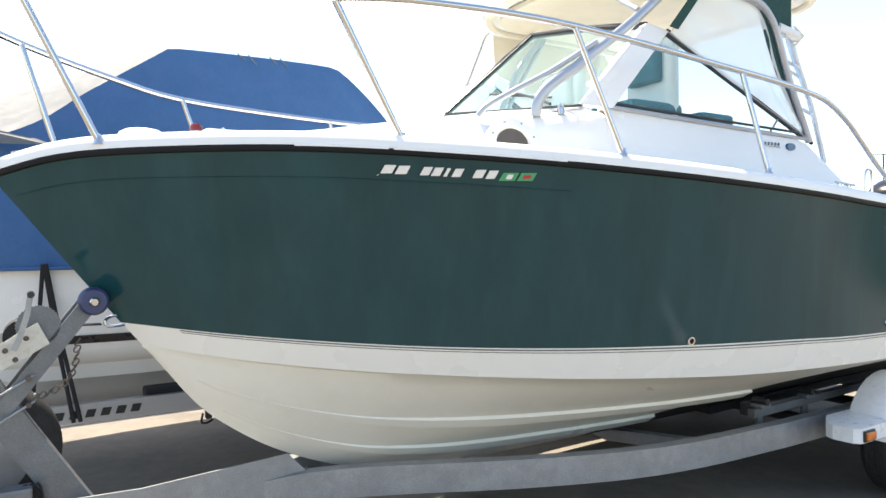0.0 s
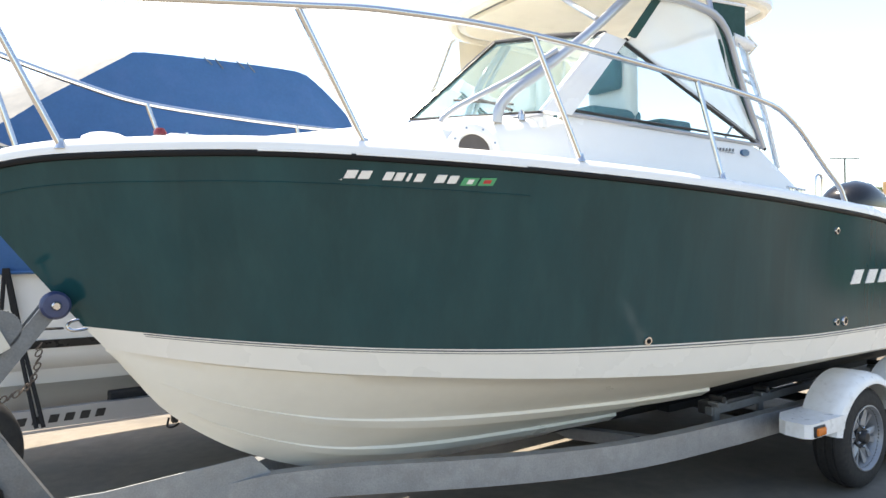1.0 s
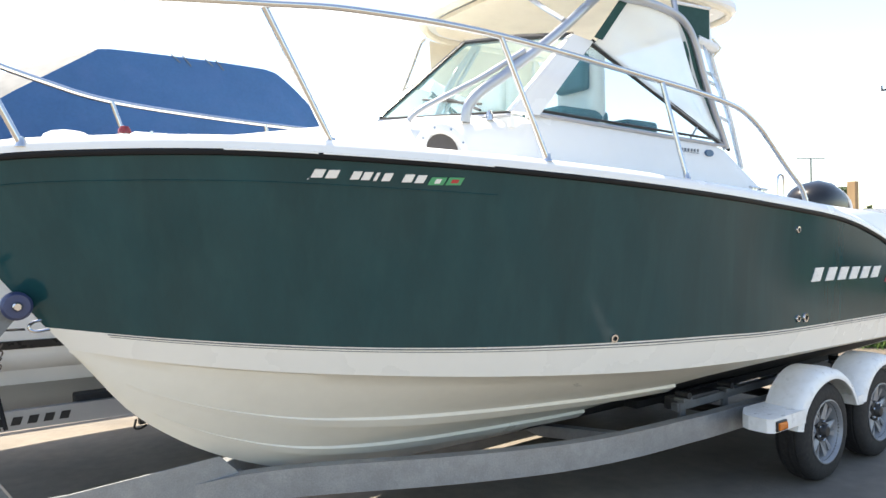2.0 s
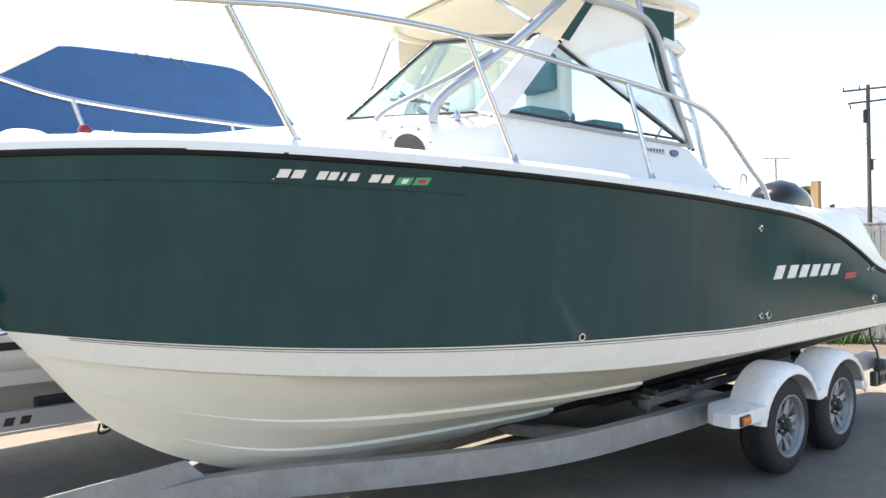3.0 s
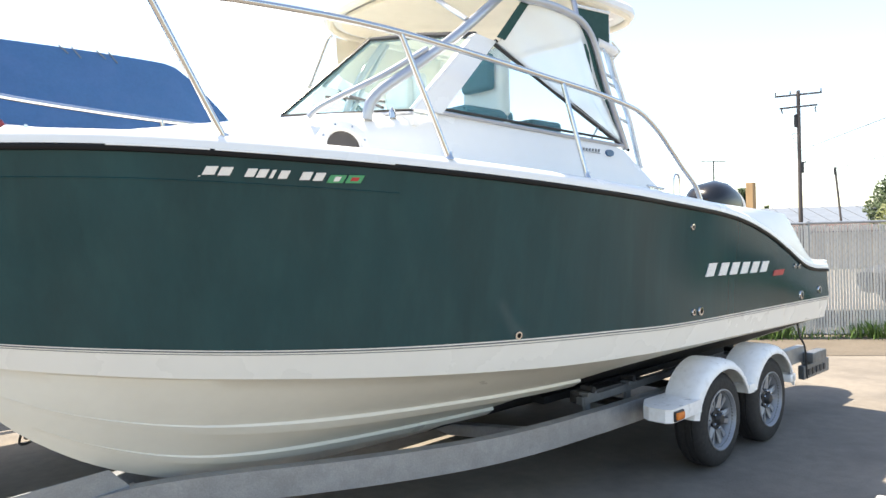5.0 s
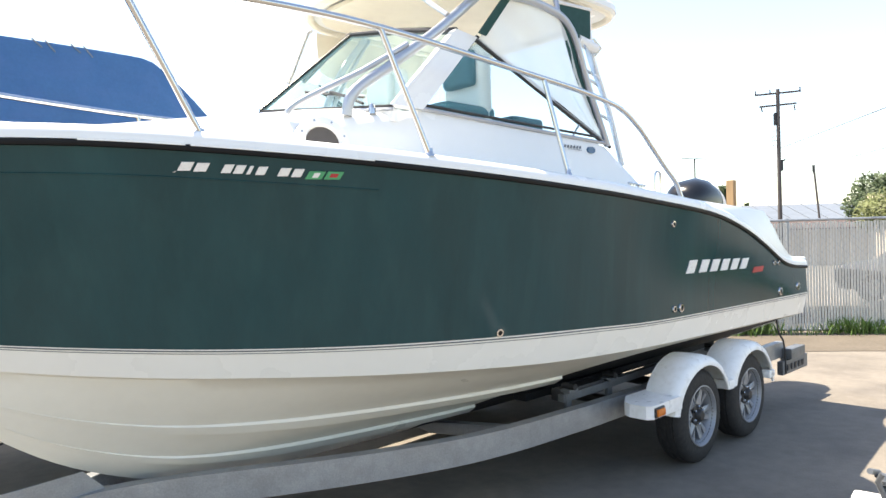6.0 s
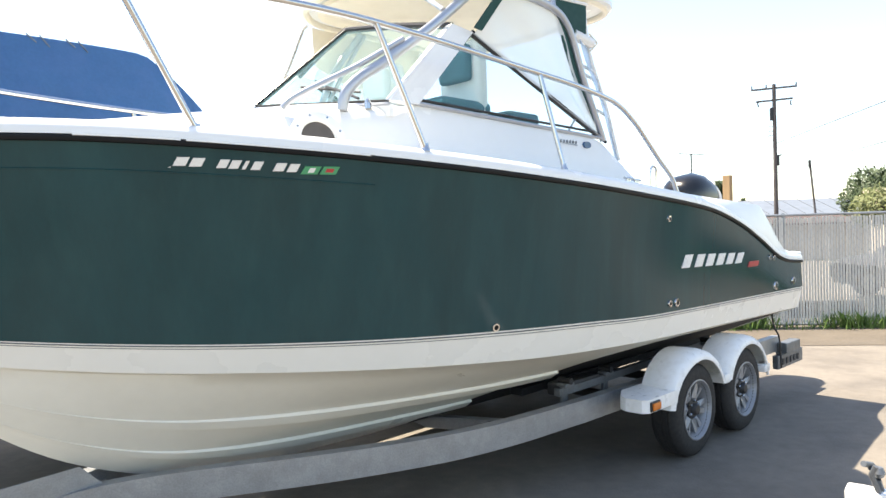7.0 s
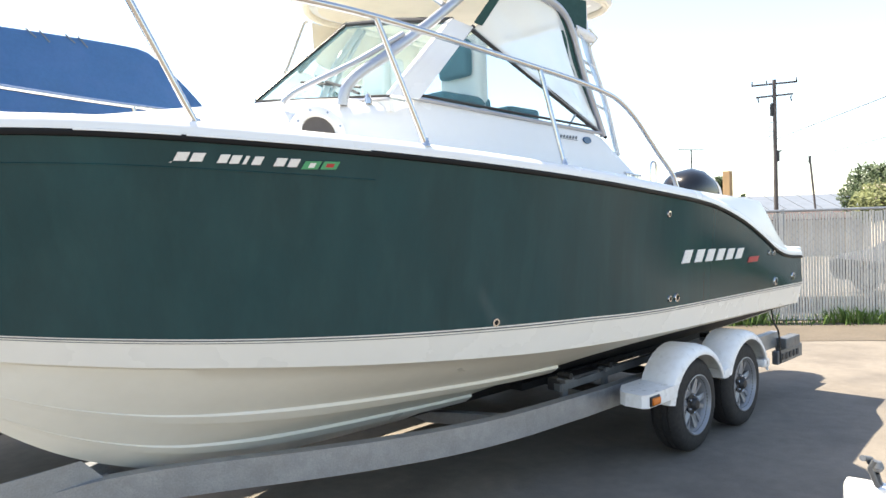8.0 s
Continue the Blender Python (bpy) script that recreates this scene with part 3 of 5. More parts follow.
    aft_clear = part("aft_curtain", sheet([[p, p.lerp(Vector((p.x - 0.16 + 0.02 * i_ / 20, k * 0.93, p.z)), 0.5) + Vector((0, k * 0.01 * math.sin(i_), 0)), Vector((p.x - 0.20 + 0.05 * i_ / 20, k * 0.94, p.z))] for i_, p in enumerate(back[6:])], 0.003), TINTVINYL, boat, "bluish clear vinyl aft curtain", smooth=True)
    aft_clear.visible_shadow = False
    vin = []
    upper = spline([(2.40, k * 0.935, 3.12), (2.62, k * 0.94, 3.12), (2.84, k * 0.94, 3.09), (2.96, k * 0.94, 2.97), (3.06, k * 0.94, 2.74), (3.21, k * 0.945, 2.52), (3.37, k * 0.95, 2.30)], 4)
    for i, b in enumerate(upper):
        a = Vector((2.20, k * 0.85, 2.85)).lerp(Vector((3.36, k * 0.95, 2.295)), i / (len(upper) - 1))
        vin.append([a.lerp(b, j / 8) + Vector((0, k * (0.010 * math.sin(j * 0.9 + i * 0.35) + 0.008 * noise.noise(Vector((i * 0.5, j * 0.5, 2)))) * math.sin(math.pi * j / 8), 0)) for j in range(9)])
    clear = part("clear_curtain", sheet(vin, 0.003), VINYL, boat, "hazy clear vinyl side curtain", smooth=True)
    clear.visible_shadow = False
part("starboard_rod", tube([(2.20, 0.86, 3.30), (2.185, 0.9, 3.28), (2.033, 0.9, 2.937), (2.0, 0.9, 2.88)], 0.013, 10), ZINC, boat, smooth=True)
part("starboard_rod", tube([(2.0, 0.9, 2.88), (2.09, 0.9, 2.93), (2.30, 0.9, 3.06)], 0.009, 8), FENDER, boat, smooth=True)
rows = [[Vector((2.25 + 0.03 * j / 6 + (1.2 + 0.1 * j / 6) * i / 12, 0.88 + 0.015 * math.sin(i * 1.7 + j * 0.4), 3.30 - (0.30 + 0.12 * math.sin(i * 0.4)) * j / 6)) for j in range(7)] for i in range(13)]
part("starboard_curtain", sheet(rows, 0.004), LINER, boat, "cream canvas curtain hanging under the hardtop", smooth=True)

# bow rail
RAIL = [(4.0, -1.17, 1.94), (3.95, -1.155, 2.05), (3.82, -1.13, 2.175), (3.66, -1.125, 2.30), (3.50, -1.12, 2.42), (3.31, -1.115, 2.515), (3.11, -1.11, 2.556), (2.85, -1.10, 2.588), (2.48, -1.10, 2.612), (1.27, -1.09, 2.678), (0.57, -0.98, 2.70),
        (0.2, -0.80, 2.715), (-0.4, -0.52, 2.72), (-0.9, -0.27, 2.735), (-1.18, -0.10, 2.75), (-1.2, 0.12, 2.75), (-0.9, 0.42, 2.69), (-0.45, 0.62, 2.60), (-0.1, 0.74, 2.55), (0.5, 0.92, 2.545),
        (1.2, 1.02, 2.54), (2.4, 1.09, 2.54), (3.3, 1.1, 2.5), (3.8, 1.14, 2.25), (4.0, 1.17, 1.95)]
rail = part("bow_rail", tube(spline(RAIL, 8), 0.0165, 16), STEEL, boat, "polished stainless steel bow rail", smooth=True)
for a, b in (((1.50, -1.15, 2.10), (1.265, -1.09, 2.678)), ((2.56, -1.20, 2.05), (2.48, -1.10, 2.612)), ((0.52, -0.80, 2.15), (0.21, -0.80, 2.715)), ((-0.62, -0.27, 2.14), (-0.9, -0.27, 2.735)),
             ((-0.735, 0.40, 2.16), (-0.88, 0.43, 2.685)), ((0.035, 0.72, 2.17), (-0.085, 0.74, 2.55)), ((1.0, 0.98, 2.14), (0.93, 0.99, 2.54)), ((2.3, 1.17, 2.05), (2.2, 1.08, 2.54))):
    post = part("stanchion", tube([a, b], 0.0145, 10), STEEL, rail, smooth=True)
    part("stanchion_base", moved(lathe([(0, -0.01), (0.024, -0.01), (0.022, 0.002), (0.017, 0.008), (0.0155, 0.03), (0, 0.035)], "Z", 14), Matrix.Translation(a)), STEEL, rail, smooth=True)

# deck fittings
part("hatch_dome", moved(lathe([(0.104, -0.05), (0.104, 0.004), (0.096, 0.022), (0.07, 0.036), (0.035, 0.043), (0, 0.044)], "Z", 28), Matrix.Translation((-0.415, 0.0, 2.207))), WHITE, boat, "white domed deck hatch", smooth=True)
nav = part("bow_light", moved(lathe([(0, -0.05), (0.04, -0.05), (0.04, 0.01), (0.032, 0.012), (0, 0.012)], "Z", 14), Matrix.Translation((-0.165, 0.03, 2.245))), WHITE, boat)
part("red_lens", moved(lathe([(0.03, 0.012), (0.032, 0.03), (0.02, 0.05), (0, 0.055)], "Z", 14), Matrix.Translation((-0.165, 0.03, 2.245))), RED, nav, "red navigation lens", smooth=True)
part("anchor_locker_lid", box(-0.2, 0.25, -0.32, 0.1, 2.19, 2.222, 0.01), WHITE, boat, smooth=True)
for x_ in (-0.13, 0.03):
    part("latch", box(x_ - 0.006, x_ + 0.006, -0.345, -0.33, 2.185, 2.225, 0.002), STEEL, boat)
pn = Vector((-0.22, -0.95, 0.22)).normalized()
pm = Matrix.Translation((1.15, -0.757, 2.168)) @ Vector((0, 1, 0)).rotation_difference(-pn).to_matrix().to_4x4() @ Matrix.Scale(1.1, 4)
hole = part("porthole", moved(lathe([(0.078, -0.012), (0.085, -0.03), (0.125, -0.022), (0.13, 0.0), (0.13, 0.03)], "Y", 32, False), pm), WHITE, boat, "white porthole ring with screws", smooth=True)
part("port_glass", moved(lathe([(0.084, 0.0), (0.082, -0.012), (0, -0.016)], "Y", 28), pm), DARKGLASS, hole)
for k in range(8):
    a = 2 * math.pi * k / 8 + 0.3
    part("screw", moved(lathe([(0.006, -0.025), (0.005, -0.029), (0, -0.03)], "Y", 8), pm @ Matrix.Translation((0.106 * math.cos(a), 0, 0.106 * math.sin(a)))), STEEL, hole)
# cleats on the gunwale
for x_ in (3.24, 3.34):
    z_ = SHEER_Z(x_) + 0.092
    part("cleat", joined(tube([(x_ - 0.05, -1.22, z_ + 0.035), (x_ + 0.05, -1.22, z_ + 0.03)], 0.009, 8), tube([(x_ - 0.015, -1.22, z_ - 0.01), (x_ - 0.015, -1.22, z_ + 0.03)], 0.008, 8),
                         tube([(x_ + 0.015, -1.22, z_ - 0.01), (x_ + 0.015, -1.22, z_ + 0.03)], 0.008, 8)), STEEL, boat, smooth=True)
hoop = [(3.64, -1.16, 1.92), (3.64, -1.16, 2.08), (3.655, -1.16, 2.115), (3.68, -1.16, 2.12), (3.705, -1.16, 2.11), (3.715, -1.16, 2.07), (3.715, -1.16, 1.92)]
part("rod_loop", tube(spline(hoop, 4), 0.008, 8), STEEL, boat, "stainless loop on the gunwale", smooth=True)
def coaming_y(x, z):
    p = sill(x)
    base = SHEER_Z(x) + 0.05
    t_ = max(0, min(1, (p.z - z) / (p.z - base)))
    return p.y - 0.004 - 0.036 * t_


plate = part("model_bars", slab([(2.865, coaming_y(2.865, 2.25) - 0.004, 2.252), (3.045, coaming_y(3.045, 2.25) - 0.004, 2.245), (3.045, coaming_y(3.045, 2.25) - 0.004, 2.249)], 0.002, (0, -1, 0)), ROOFING, boat, "small grey bars in place of the model number")
for i in range(6):
    x_ = 2.87 + i * 0.031
    y_ = coaming_y(x_, 2.26) - 0.003
    part("letter_bar", slab([(x_, y_, 2.256), (x_ + 0.014, y_ - 0.001, 2.2555), (x_ + 0.018, y_ - 0.001, 2.274), (x_ + 0.004, y_, 2.2745)], 0.003, (0, -1, 0)), GALVDARK, plate)
part("maker_badge", moved(lathe([(0.0, -0.006), (0.022, -0.006), (0.024, 0.012), (0, 0.012)], "Y", 24), Matrix.Translation((3.15, coaming_y(3.15, 2.255) - 0.003, 2.255)) @ Matrix.Diagonal((1.9, 1, 1, 1))), BADGE, boat, "blue oval badge", smooth=True)

# stern: swim step cap, scrolled coaming edge, outboard
COAM_Z = curve_of([(3.6, 1.945), (3.9, 1.93), (4.2, 1.912), (4.5, 1.897), (4.8, 1.882), (5.1, 1.866), (5.26, 1.857), (5.34, 1.838), (5.44, 1.775), (5.6, 1.665), (5.76, 1.545), (5.92, 1.46), (6.1, 1.43), (6.3, 1.425)])
coam = []
for i in range(60):
    x = 3.7 + 2.5 * i / 59
    w = sheer_y(x)
    z = SHEER_Z(x)
    h = COAM_Z(x) - z
    coam.append([Vector((x, -w - 0.005, z + 0.03)), Vector((x, -w + 0.005, z + h * 0.6)), Vector((x, -w + 0.05, z + h)), Vector((x, -w + 0.16, z + h)), Vector((x, -w + 0.17, z - 0.1))])
p_rows, s_rows = both(coam)
for r_ in (p_rows, s_rows):
    part("aft_coaming", sheet(r_), WHITE, boat, "white scrolled aft coaming", smooth=True)
part("swim_step", box(5.75, 6.29, -1.265, 1.265, 1.335, 1.425, 0.025, 3), WHITE, boat, "white swim step over the transom", smooth=True)
motor = part("outboard_motor", box(6.3, 6.62, -0.12, 0.12, 0.75, 1.7, 0.05, 2), COWL, boat, "black outboard motor", smooth=True)
rows = []
for i in range(15):
    t_ = i / 14
    z = 1.62 + 0.72 * t_
    fat = min(1, 0.72 + 0.9 * t_) * math.sqrt(max(0.002, 1 - max(0, (t_ - 0.62) / 0.38) ** 2.2))
    cx, ax, ay = 6.58 + 0.02 * t_, 0.40 * fat, 0.25 * fat
    ring = []
    for j in range(37):
        c_, s_ = math.cos(2 * math.pi * j / 36), math.sin(2 * math.pi * j / 36)
        ring.append(Vector((cx + ax * math.copysign(abs(c_) ** 0.7, c_), ay * math.copysign(abs(s_) ** 0.7, s_) - 0.03, z - 0.20 * max(0, c_) * t_ ** 2 - 0.05 * t_)))
    rows.append(ring)
part("cowling", sheet(rows), COWL, motor, "glossy black motor cowling", smooth=True)
part("cowl_stripe", tube(spline([(6.74, -0.275, 1.86), (6.77, -0.275, 2.0), (6.73, -0.25, 2.10), (6.66, -0.19, 2.185), (6.58, -0.10, 2.225)], 5), 0.02, 8), LETTER, motor, "silver flash on the cowling")
part("lower_unit", joined(box(6.45, 6.6, -0.05, 0.05, 0.42, 0.8, 0.03), tube([(6.3, 0, 0.5), (6.75, 0, 0.5)], 0.06, 10)), COWL, motor, smooth=True)

# registration bars, stickers, name bars
def decal(name, x, z, w, h, lean, material, parent, label="", rise=0.0):
    q = []
    for dx, dz in ((0, 0), (w, rise), (w + lean, h + rise), (lean, h)):
        q.append(on_side(x + dx, z + dz, 0.006)[0])
    n = on_side(x, z)[1]
    return part(name, slab(q, -0.005, n), material, parent, label)


reg = part("registration_bars", slab([on_side(0.40, 1.995, 0.002)[0], on_side(0.41, 1.995, 0.002)[0], on_side(0.41, 2.0, 0.002)[0]], -0.002, (0, -1, 0)), LETTER, boat, "slanted silver bars in place of the registration")
for x_, w_ in ((0.415, 0.045), (0.472, 0.045), (0.572, 0.036), (0.617, 0.036), (0.668, 0.014), (0.702, 0.036), (0.790, 0.042), (0.846, 0.04)):
    decal("letter_bar", x_, 2.003 - (x_ - 0.415) * 0.052, w_, 0.034, 0.012, LETTER, reg)
for x_, m_ in ((0.905, STICKER), (0.985, STICKER)):
    st = decal("sticker", x_, 1.972, 0.07, 0.034, 0.014, m_, boat, "small green registration sticker")
    if x_ > 0.95:
        decal("sticker_patch", x_ + 0.022, 1.981, 0.034, 0.016, 0.006, REDVINYL, st, "red patch")
    else:
        decal("sticker_patch", x_ + 0.028, 1.979, 0.026, 0.02, 0.008, LETTER, st, "pale patch")
name = decal("name_bars", 3.80, 1.398, 0.10, 0.014, 0.0, LETTER, boat, "slanted silver bars in place of the maker's name")
for i in range(6):
    x_ = 3.80 + i * 0.172 + (0.02 if i else 0)
    decal("letter_bar", x_, 1.398 - i * 0.002, 0.115, 0.092 - i * 0.002, 0.055, LETTER, name)
decal("series_bars", 4.93, 1.345, 0.20, 0.045, 0.03, REDVINYL, boat, "small red slanted bar")


def fitting(name, x, z, r):
    p, n = on_side(x, z, 0.0)
    m = Matrix.Translation(p) @ Vector((0, -1, 0)).rotation_difference(n).to_matrix().to_4x4()
    ring = part(name, moved(lathe([(r * 0.5, 0.003), (r * 0.55, -0.012), (r * 0.9, -0.011), (r, -0.002), (r, 0.004)], "Y", 20, False), m), STEEL, boat, "stainless through-hull fitting", smooth=True)
    part("hole", moved(lathe([(r * 0.55, -0.004), (0, -0.004)], "Y", 16), m), DARK, ring)


for x_, z_, r_ in ((2.04, 1.172, 0.025), (3.60, 1.748, 0.024), (3.63, 1.165, 0.024), (3.73, 1.164, 0.032), (5.56, 1.146, 0.04), (6.0, 1.162, 0.038), (5.39, 1.405, 0.022), (5.49, 1.40, 0.026)):
    fitting("drain_fitting", x_, z_, r_)
part("bow_eye", tube(spline([(-0.53, 0, 1.395), (-0.57, 0, 1.385), (-0.585, 0, 1.362), (-0.56, 0, 1.345), (-0.5, 0, 1.35)], 4), 0.007, 8), STEEL, boat, "stainless bow eye", smooth=True)


# ---- trailer under the green boat ----
trailer = thing("boat_trailer", "galvanised tandem-axle boat trailer with white fenders on the asphalt", "trailer")
FRAME_LINE = [(0.10, 0.085, 0.47), (0.30, 0.13, 0.485), (0.55, 0.20, 0.485), (0.80, 0.315, 0.485), (1.33, 0.58, 0.485), (1.88, 0.79, 0.485), (2.36, 0.885, 0.485), (2.9, 0.92, 0.485), (3.5, 0.935, 0.485), (6.5, 0.935, 0.485)]
for side in (-1, 1):
    pts = spline([(x, -side * -1 * y if side == 1 else -y, z) for x, y, z in FRAME_LINE], 4)
    part("frame_rail", beam(pts, 0.075, 0.15), GALV, trailer, "galvanised steel frame rail")
# rail ends and tongue take the darker steel to look shaded under the bow
for side in (-1, 1):
    part("rail_nose", beam([(0.12, side * 0.085, 0.462), (-0.5, side * 0.07, 0.40)], 0.07, 0.12), GALVDARK, trailer, "rail end bolted to the tongue, darkened in place of shade")
# flat gusset plate stood on edge: its face stays shaded, sunlit rails are hidden
part("gusset_plate", slab([(0.213, -0.12, 0.660), (0.345, -0.12, 0.52), (0.345, -0.12, 0.41), (-0.74, -0.12, 0.35), (-0.74, -0.12, 0.632), (-0.46, -0.12, 0.622)], 0.012, (0, 1, 0)), GALV, trailer, "grey galvanised gusset plate stood upright to look shaded and hide sunlit rails")
part("tongue", beam([(0.6, 0, 0.43), (0.2, 0, 0.38), (-2.6, 0, 0.36)], 0.10, 0.12), GALVDARK, trailer, "galvanised tongue beam")
for x_ in (0.36, 1.35, 2.55, 5.6, 6.45):
    w_ = float(np.interp(x_, [q[0] for q in FRAME_LINE], [q[1] for q in FRAME_LINE]))
    v_ = 0.0 if x_ < 1 else 0.06
    part("cross_member", beam([(x_, -w_, 0.47), (x_, 0, 0.42 - v_), (x_, w_, 0.47)], 0.08, 0.08), GALV, trailer)
for side in (-1, 1):
    part("bunk", beam([(3.0, side * 0.42, 0.548), (6.0, side * 0.42, 0.565)], 0.11, 0.05), STRAP, trailer, "carpeted bunk board")
    for x_ in (3.05, 3.55, 5.2):
        br = part("bunk_bracket", joined(box(x_ - 0.03, x_ + 0.03, side * 0.80 - 0.012, side * 0.80 + 0.012, 0.46, 0.64, 0.004), box(x_ - 0.03, x_ + 0.07, side * 0.80 - 0.04, side * 0.80 + 0.04, 0.62, 0.65, 0.008)), GALVDARK, trailer)
        part("keel_roller", tube([(x_ + 0.02, side * 0.75, 0.665), (x_ + 0.02, side * 0.85, 0.665)], 0.022, 14), RUBBER, br, smooth=True)
    part("side_guide", beam([(3.0, side * 0.78, 0.59), (4.4, side * 0.80, 0.62)], 0.05, 0.05), GALVDARK, trailer)
    part("guide_block", box(3.02, 3.5, side * 0.74 - 0.06, side * 0.74 + 0.06, 0.56, 0.645, 0.015), DARK, trailer)
for x_ in (4.05, 4.91):
    part("axle", tube([(x_, -1.05, 0.34), (x_, 1.05, 0.34)], 0.04, 10), DARK, trailer)
    for side in (-1, 1):
        part("leaf_spring", beam([(x_ - 0.35, side * 0.93, 0.42), (x_, side * 0.93, 0.36), (x_ + 0.35, side * 0.93, 0.42)], 0.05, 0.035), DARK, trailer)


def wheel(x, side):
    """A tandem wheel: tyre with tread ribs, spoked painted rim, hub and nuts."""
    w = part("wheel", moved(lathe([(0.20, -0.085), (0.205, -0.1), (0.235, -0.108), (0.29, -0.106), (0.322, -0.094), (0.338, -0.075), (0.345, -0.055), (0.338, -0.05), (0.338, -0.042), (0.346, -0.038), (0.347, -0.008), (0.339, -0.004),
                                   (0.339, 0.004), (0.347, 0.008), (0.346, 0.04), (0.338, 0.044), (0.345, 0.055), (0.338, 0.075), (0.322, 0.094), (0.29, 0.106), (0.235, 0.108), (0.205, 0.1), (0.20, 0.085)], "Y", 56, False),
                      Matrix.Translation((x, side * 1.162, 0.345))), RUBBER, trailer, "black trailer tyre on a painted spoke wheel", smooth=True)
    m = Matrix.Translation((x, side * 1.162, 0.345)) @ (Matrix() if side < 0 else Matrix.Rotation(math.pi, 4, "Z")) @ Matrix.Rotation(0.2 + x, 4, "Y")
    part("rim", moved(lathe([(0.220, -0.104), (0.222, -0.111), (0.214, -0.113), (0.205, -0.102), (0.196, -0.07), (0.184, -0.05), (0.176, 0.09), (0.205, 0.098)], "Y", 48, False), m), RIM, w, "light grey painted rim", smooth=True)
    spokes = []
    for k in range(6):
        r_ = m @ Matrix.Rotation(k * math.pi / 3, 4, "Y")
        q = [(0.06, -0.052, -0.034), (0.185, -0.070, -0.058), (0.185, -0.070, -0.018), (0.085, -0.072, 0.0), (0.185, -0.070, 0.018), (0.185, -0.070, 0.058), (0.06, -0.052, 0.034)]
        spokes.append(moved(slab(q, 0.012, (0, 1, 0)), r_))
    part("spokes", joined(*spokes), RIM, w, "six painted spokes")
    part("hub", moved(lathe([(0.075, -0.03), (0.078, -0.068), (0.048, -0.074), (0.042, -0.098), (0.032, -0.108), (0, -0.11)], "Y", 24), m), DARK, w, "dark greasy hub cap", smooth=True)
    for k in range(6):
        a = k * math.pi / 3 + 0.5
        part("wheel_nut", moved(lathe([(0.011, -0.066), (0.011, -0.086), (0.007, -0.09), (0, -0.09)], "Y", 6), m @ Matrix.Translation((0.064 * math.cos(a), 0, 0.064 * math.sin(a)))), STEEL, w)
    part("brake_drum", moved(lathe([(0.0, 0.01), (0.15, 0.01), (0.15, 0.07), (0, 0.07)], "Y", 28), m), DARK, w)


for side in (-1, 1):
    for x_ in (4.05, 4.91):
        wheel(x_, side)
    # fender: two arched humps with a step before and behind
    rows = []
    prof = [(-1.04, 0.40), (-1.04, 0.452), (-1.14, 0.456), (-1.22, 0.455), (-1.27, 0.446), (-1.30, 0.424), (-1.312, 0.392), (-1.312, 0.376), (-1.295, 0.376)]
    path = []
    for cx in (4.05, 4.91):
        a0, a1 = (170, 20) if cx < 4.5 else (160, 6)
        for k in range(19):
            a = radians(a0 + (a1 - a0) * k / 18)
            path.append((cx, 0.365, a))
    for cx, cz, a in path:
        lead = 0.13 if math.cos(a) < 0 and cx < 4.5 else 0.0
        rows.append([Vector((cx + r * math.cos(a) * (1 + lead * min(1, max(0, (-y - 1.1) / 0.2))), y * -side, cz + r * math.sin(a) * 0.935)) for y, r in prof])
    fen = part("fender", sheet(rows, 0.006), FENDER, trailer, "white moulded tandem fender", smooth=True)
    s0, s1 = sorted((side * 1.04, side * 1.312))
    part("front_step", slab([(x_, side * y_, 0.480) for x_, y_ in ((3.70, 1.02), (3.42, 1.02), (3.27, 1.10), (3.235, 1.16), (3.235, 1.28), (3.27, 1.313), (3.66, 1.313))], 0.088, (0, 0, 1)), FENDER, fen)
    part("middle_gusset", box(4.43, 4.53, s0, s1, 0.47, 0.545, 0.02, 2), FENDER, fen, smooth=True)
    part("rear_step", box(5.22, 5.34, s0, s1, 0.43, 0.50, 0.02, 2), FENDER, fen, smooth=True)
    lamp_ = part("marker_base", box(3.28, 3.40, side * 1.318 - 0.008, side * 1.318 + 0.008, 0.487, 0.553, 0.006), DARK, fen, "black marker lamp base")
    part("marker_lens", box(3.292, 3.388, side * 1.324 - 0.014, side * 1.324 + 0.014, 0.497, 0.543, 0.006), AMBER, lamp_, "amber side marker lens", smooth=True)
    tail = part("tail_bracket", box(6.30, 6.98, side * 1.0 - 0.03, side * 1.0 + 0.03, 0.25, 0.385, 0.01), GALVDARK, trailer, "grey tail plate board")
    part("tail_lamp", box(6.42, 6.80, side * 1.02 - 0.05, side * 1.02 + 0.05, 0.40, 0.50, 0.012), GALVDARK, tail, "grey tail lamp housing", smooth=True)
    part("bracket_arm", beam([(6.45, side * 0.96, 0.46), (6.45, side * 1.0, 0.30)], 0.04, 0.04), GALV, tail)
    for k in range(5):
        part("plate_bar", box(6.40 + k * 0.10, 6.45 + k * 0.10, side * 1.036 - 0.003, side * 1.036 + 0.003, 0.285, 0.345), CARPAINT, tail, "dark grey bar")
    part("tie_strap", tube(spline([(6.16, side * 1.02, 0.92), (6.22, side * 1.02, 0.70), (6.33, side * 1.03, 0.56), (6.36, side * 1.035, 0.26)], 5), 0.016, 6, 0.4), STRAP, trailer, "black webbing tie-down strap")

# winch stand
stand = thing("winch_stand", "galvanised winch post with blue bow roller and hand winch", "winch stand", at=(0, 0, 0))
part("post", beam([(-0.57, 0, 0.34), (-0.96, 0, 0.98), (-1.28, 0, 1.50)], 0.10, 0.13), GALVDARK, stand, "galvanised square winch post")
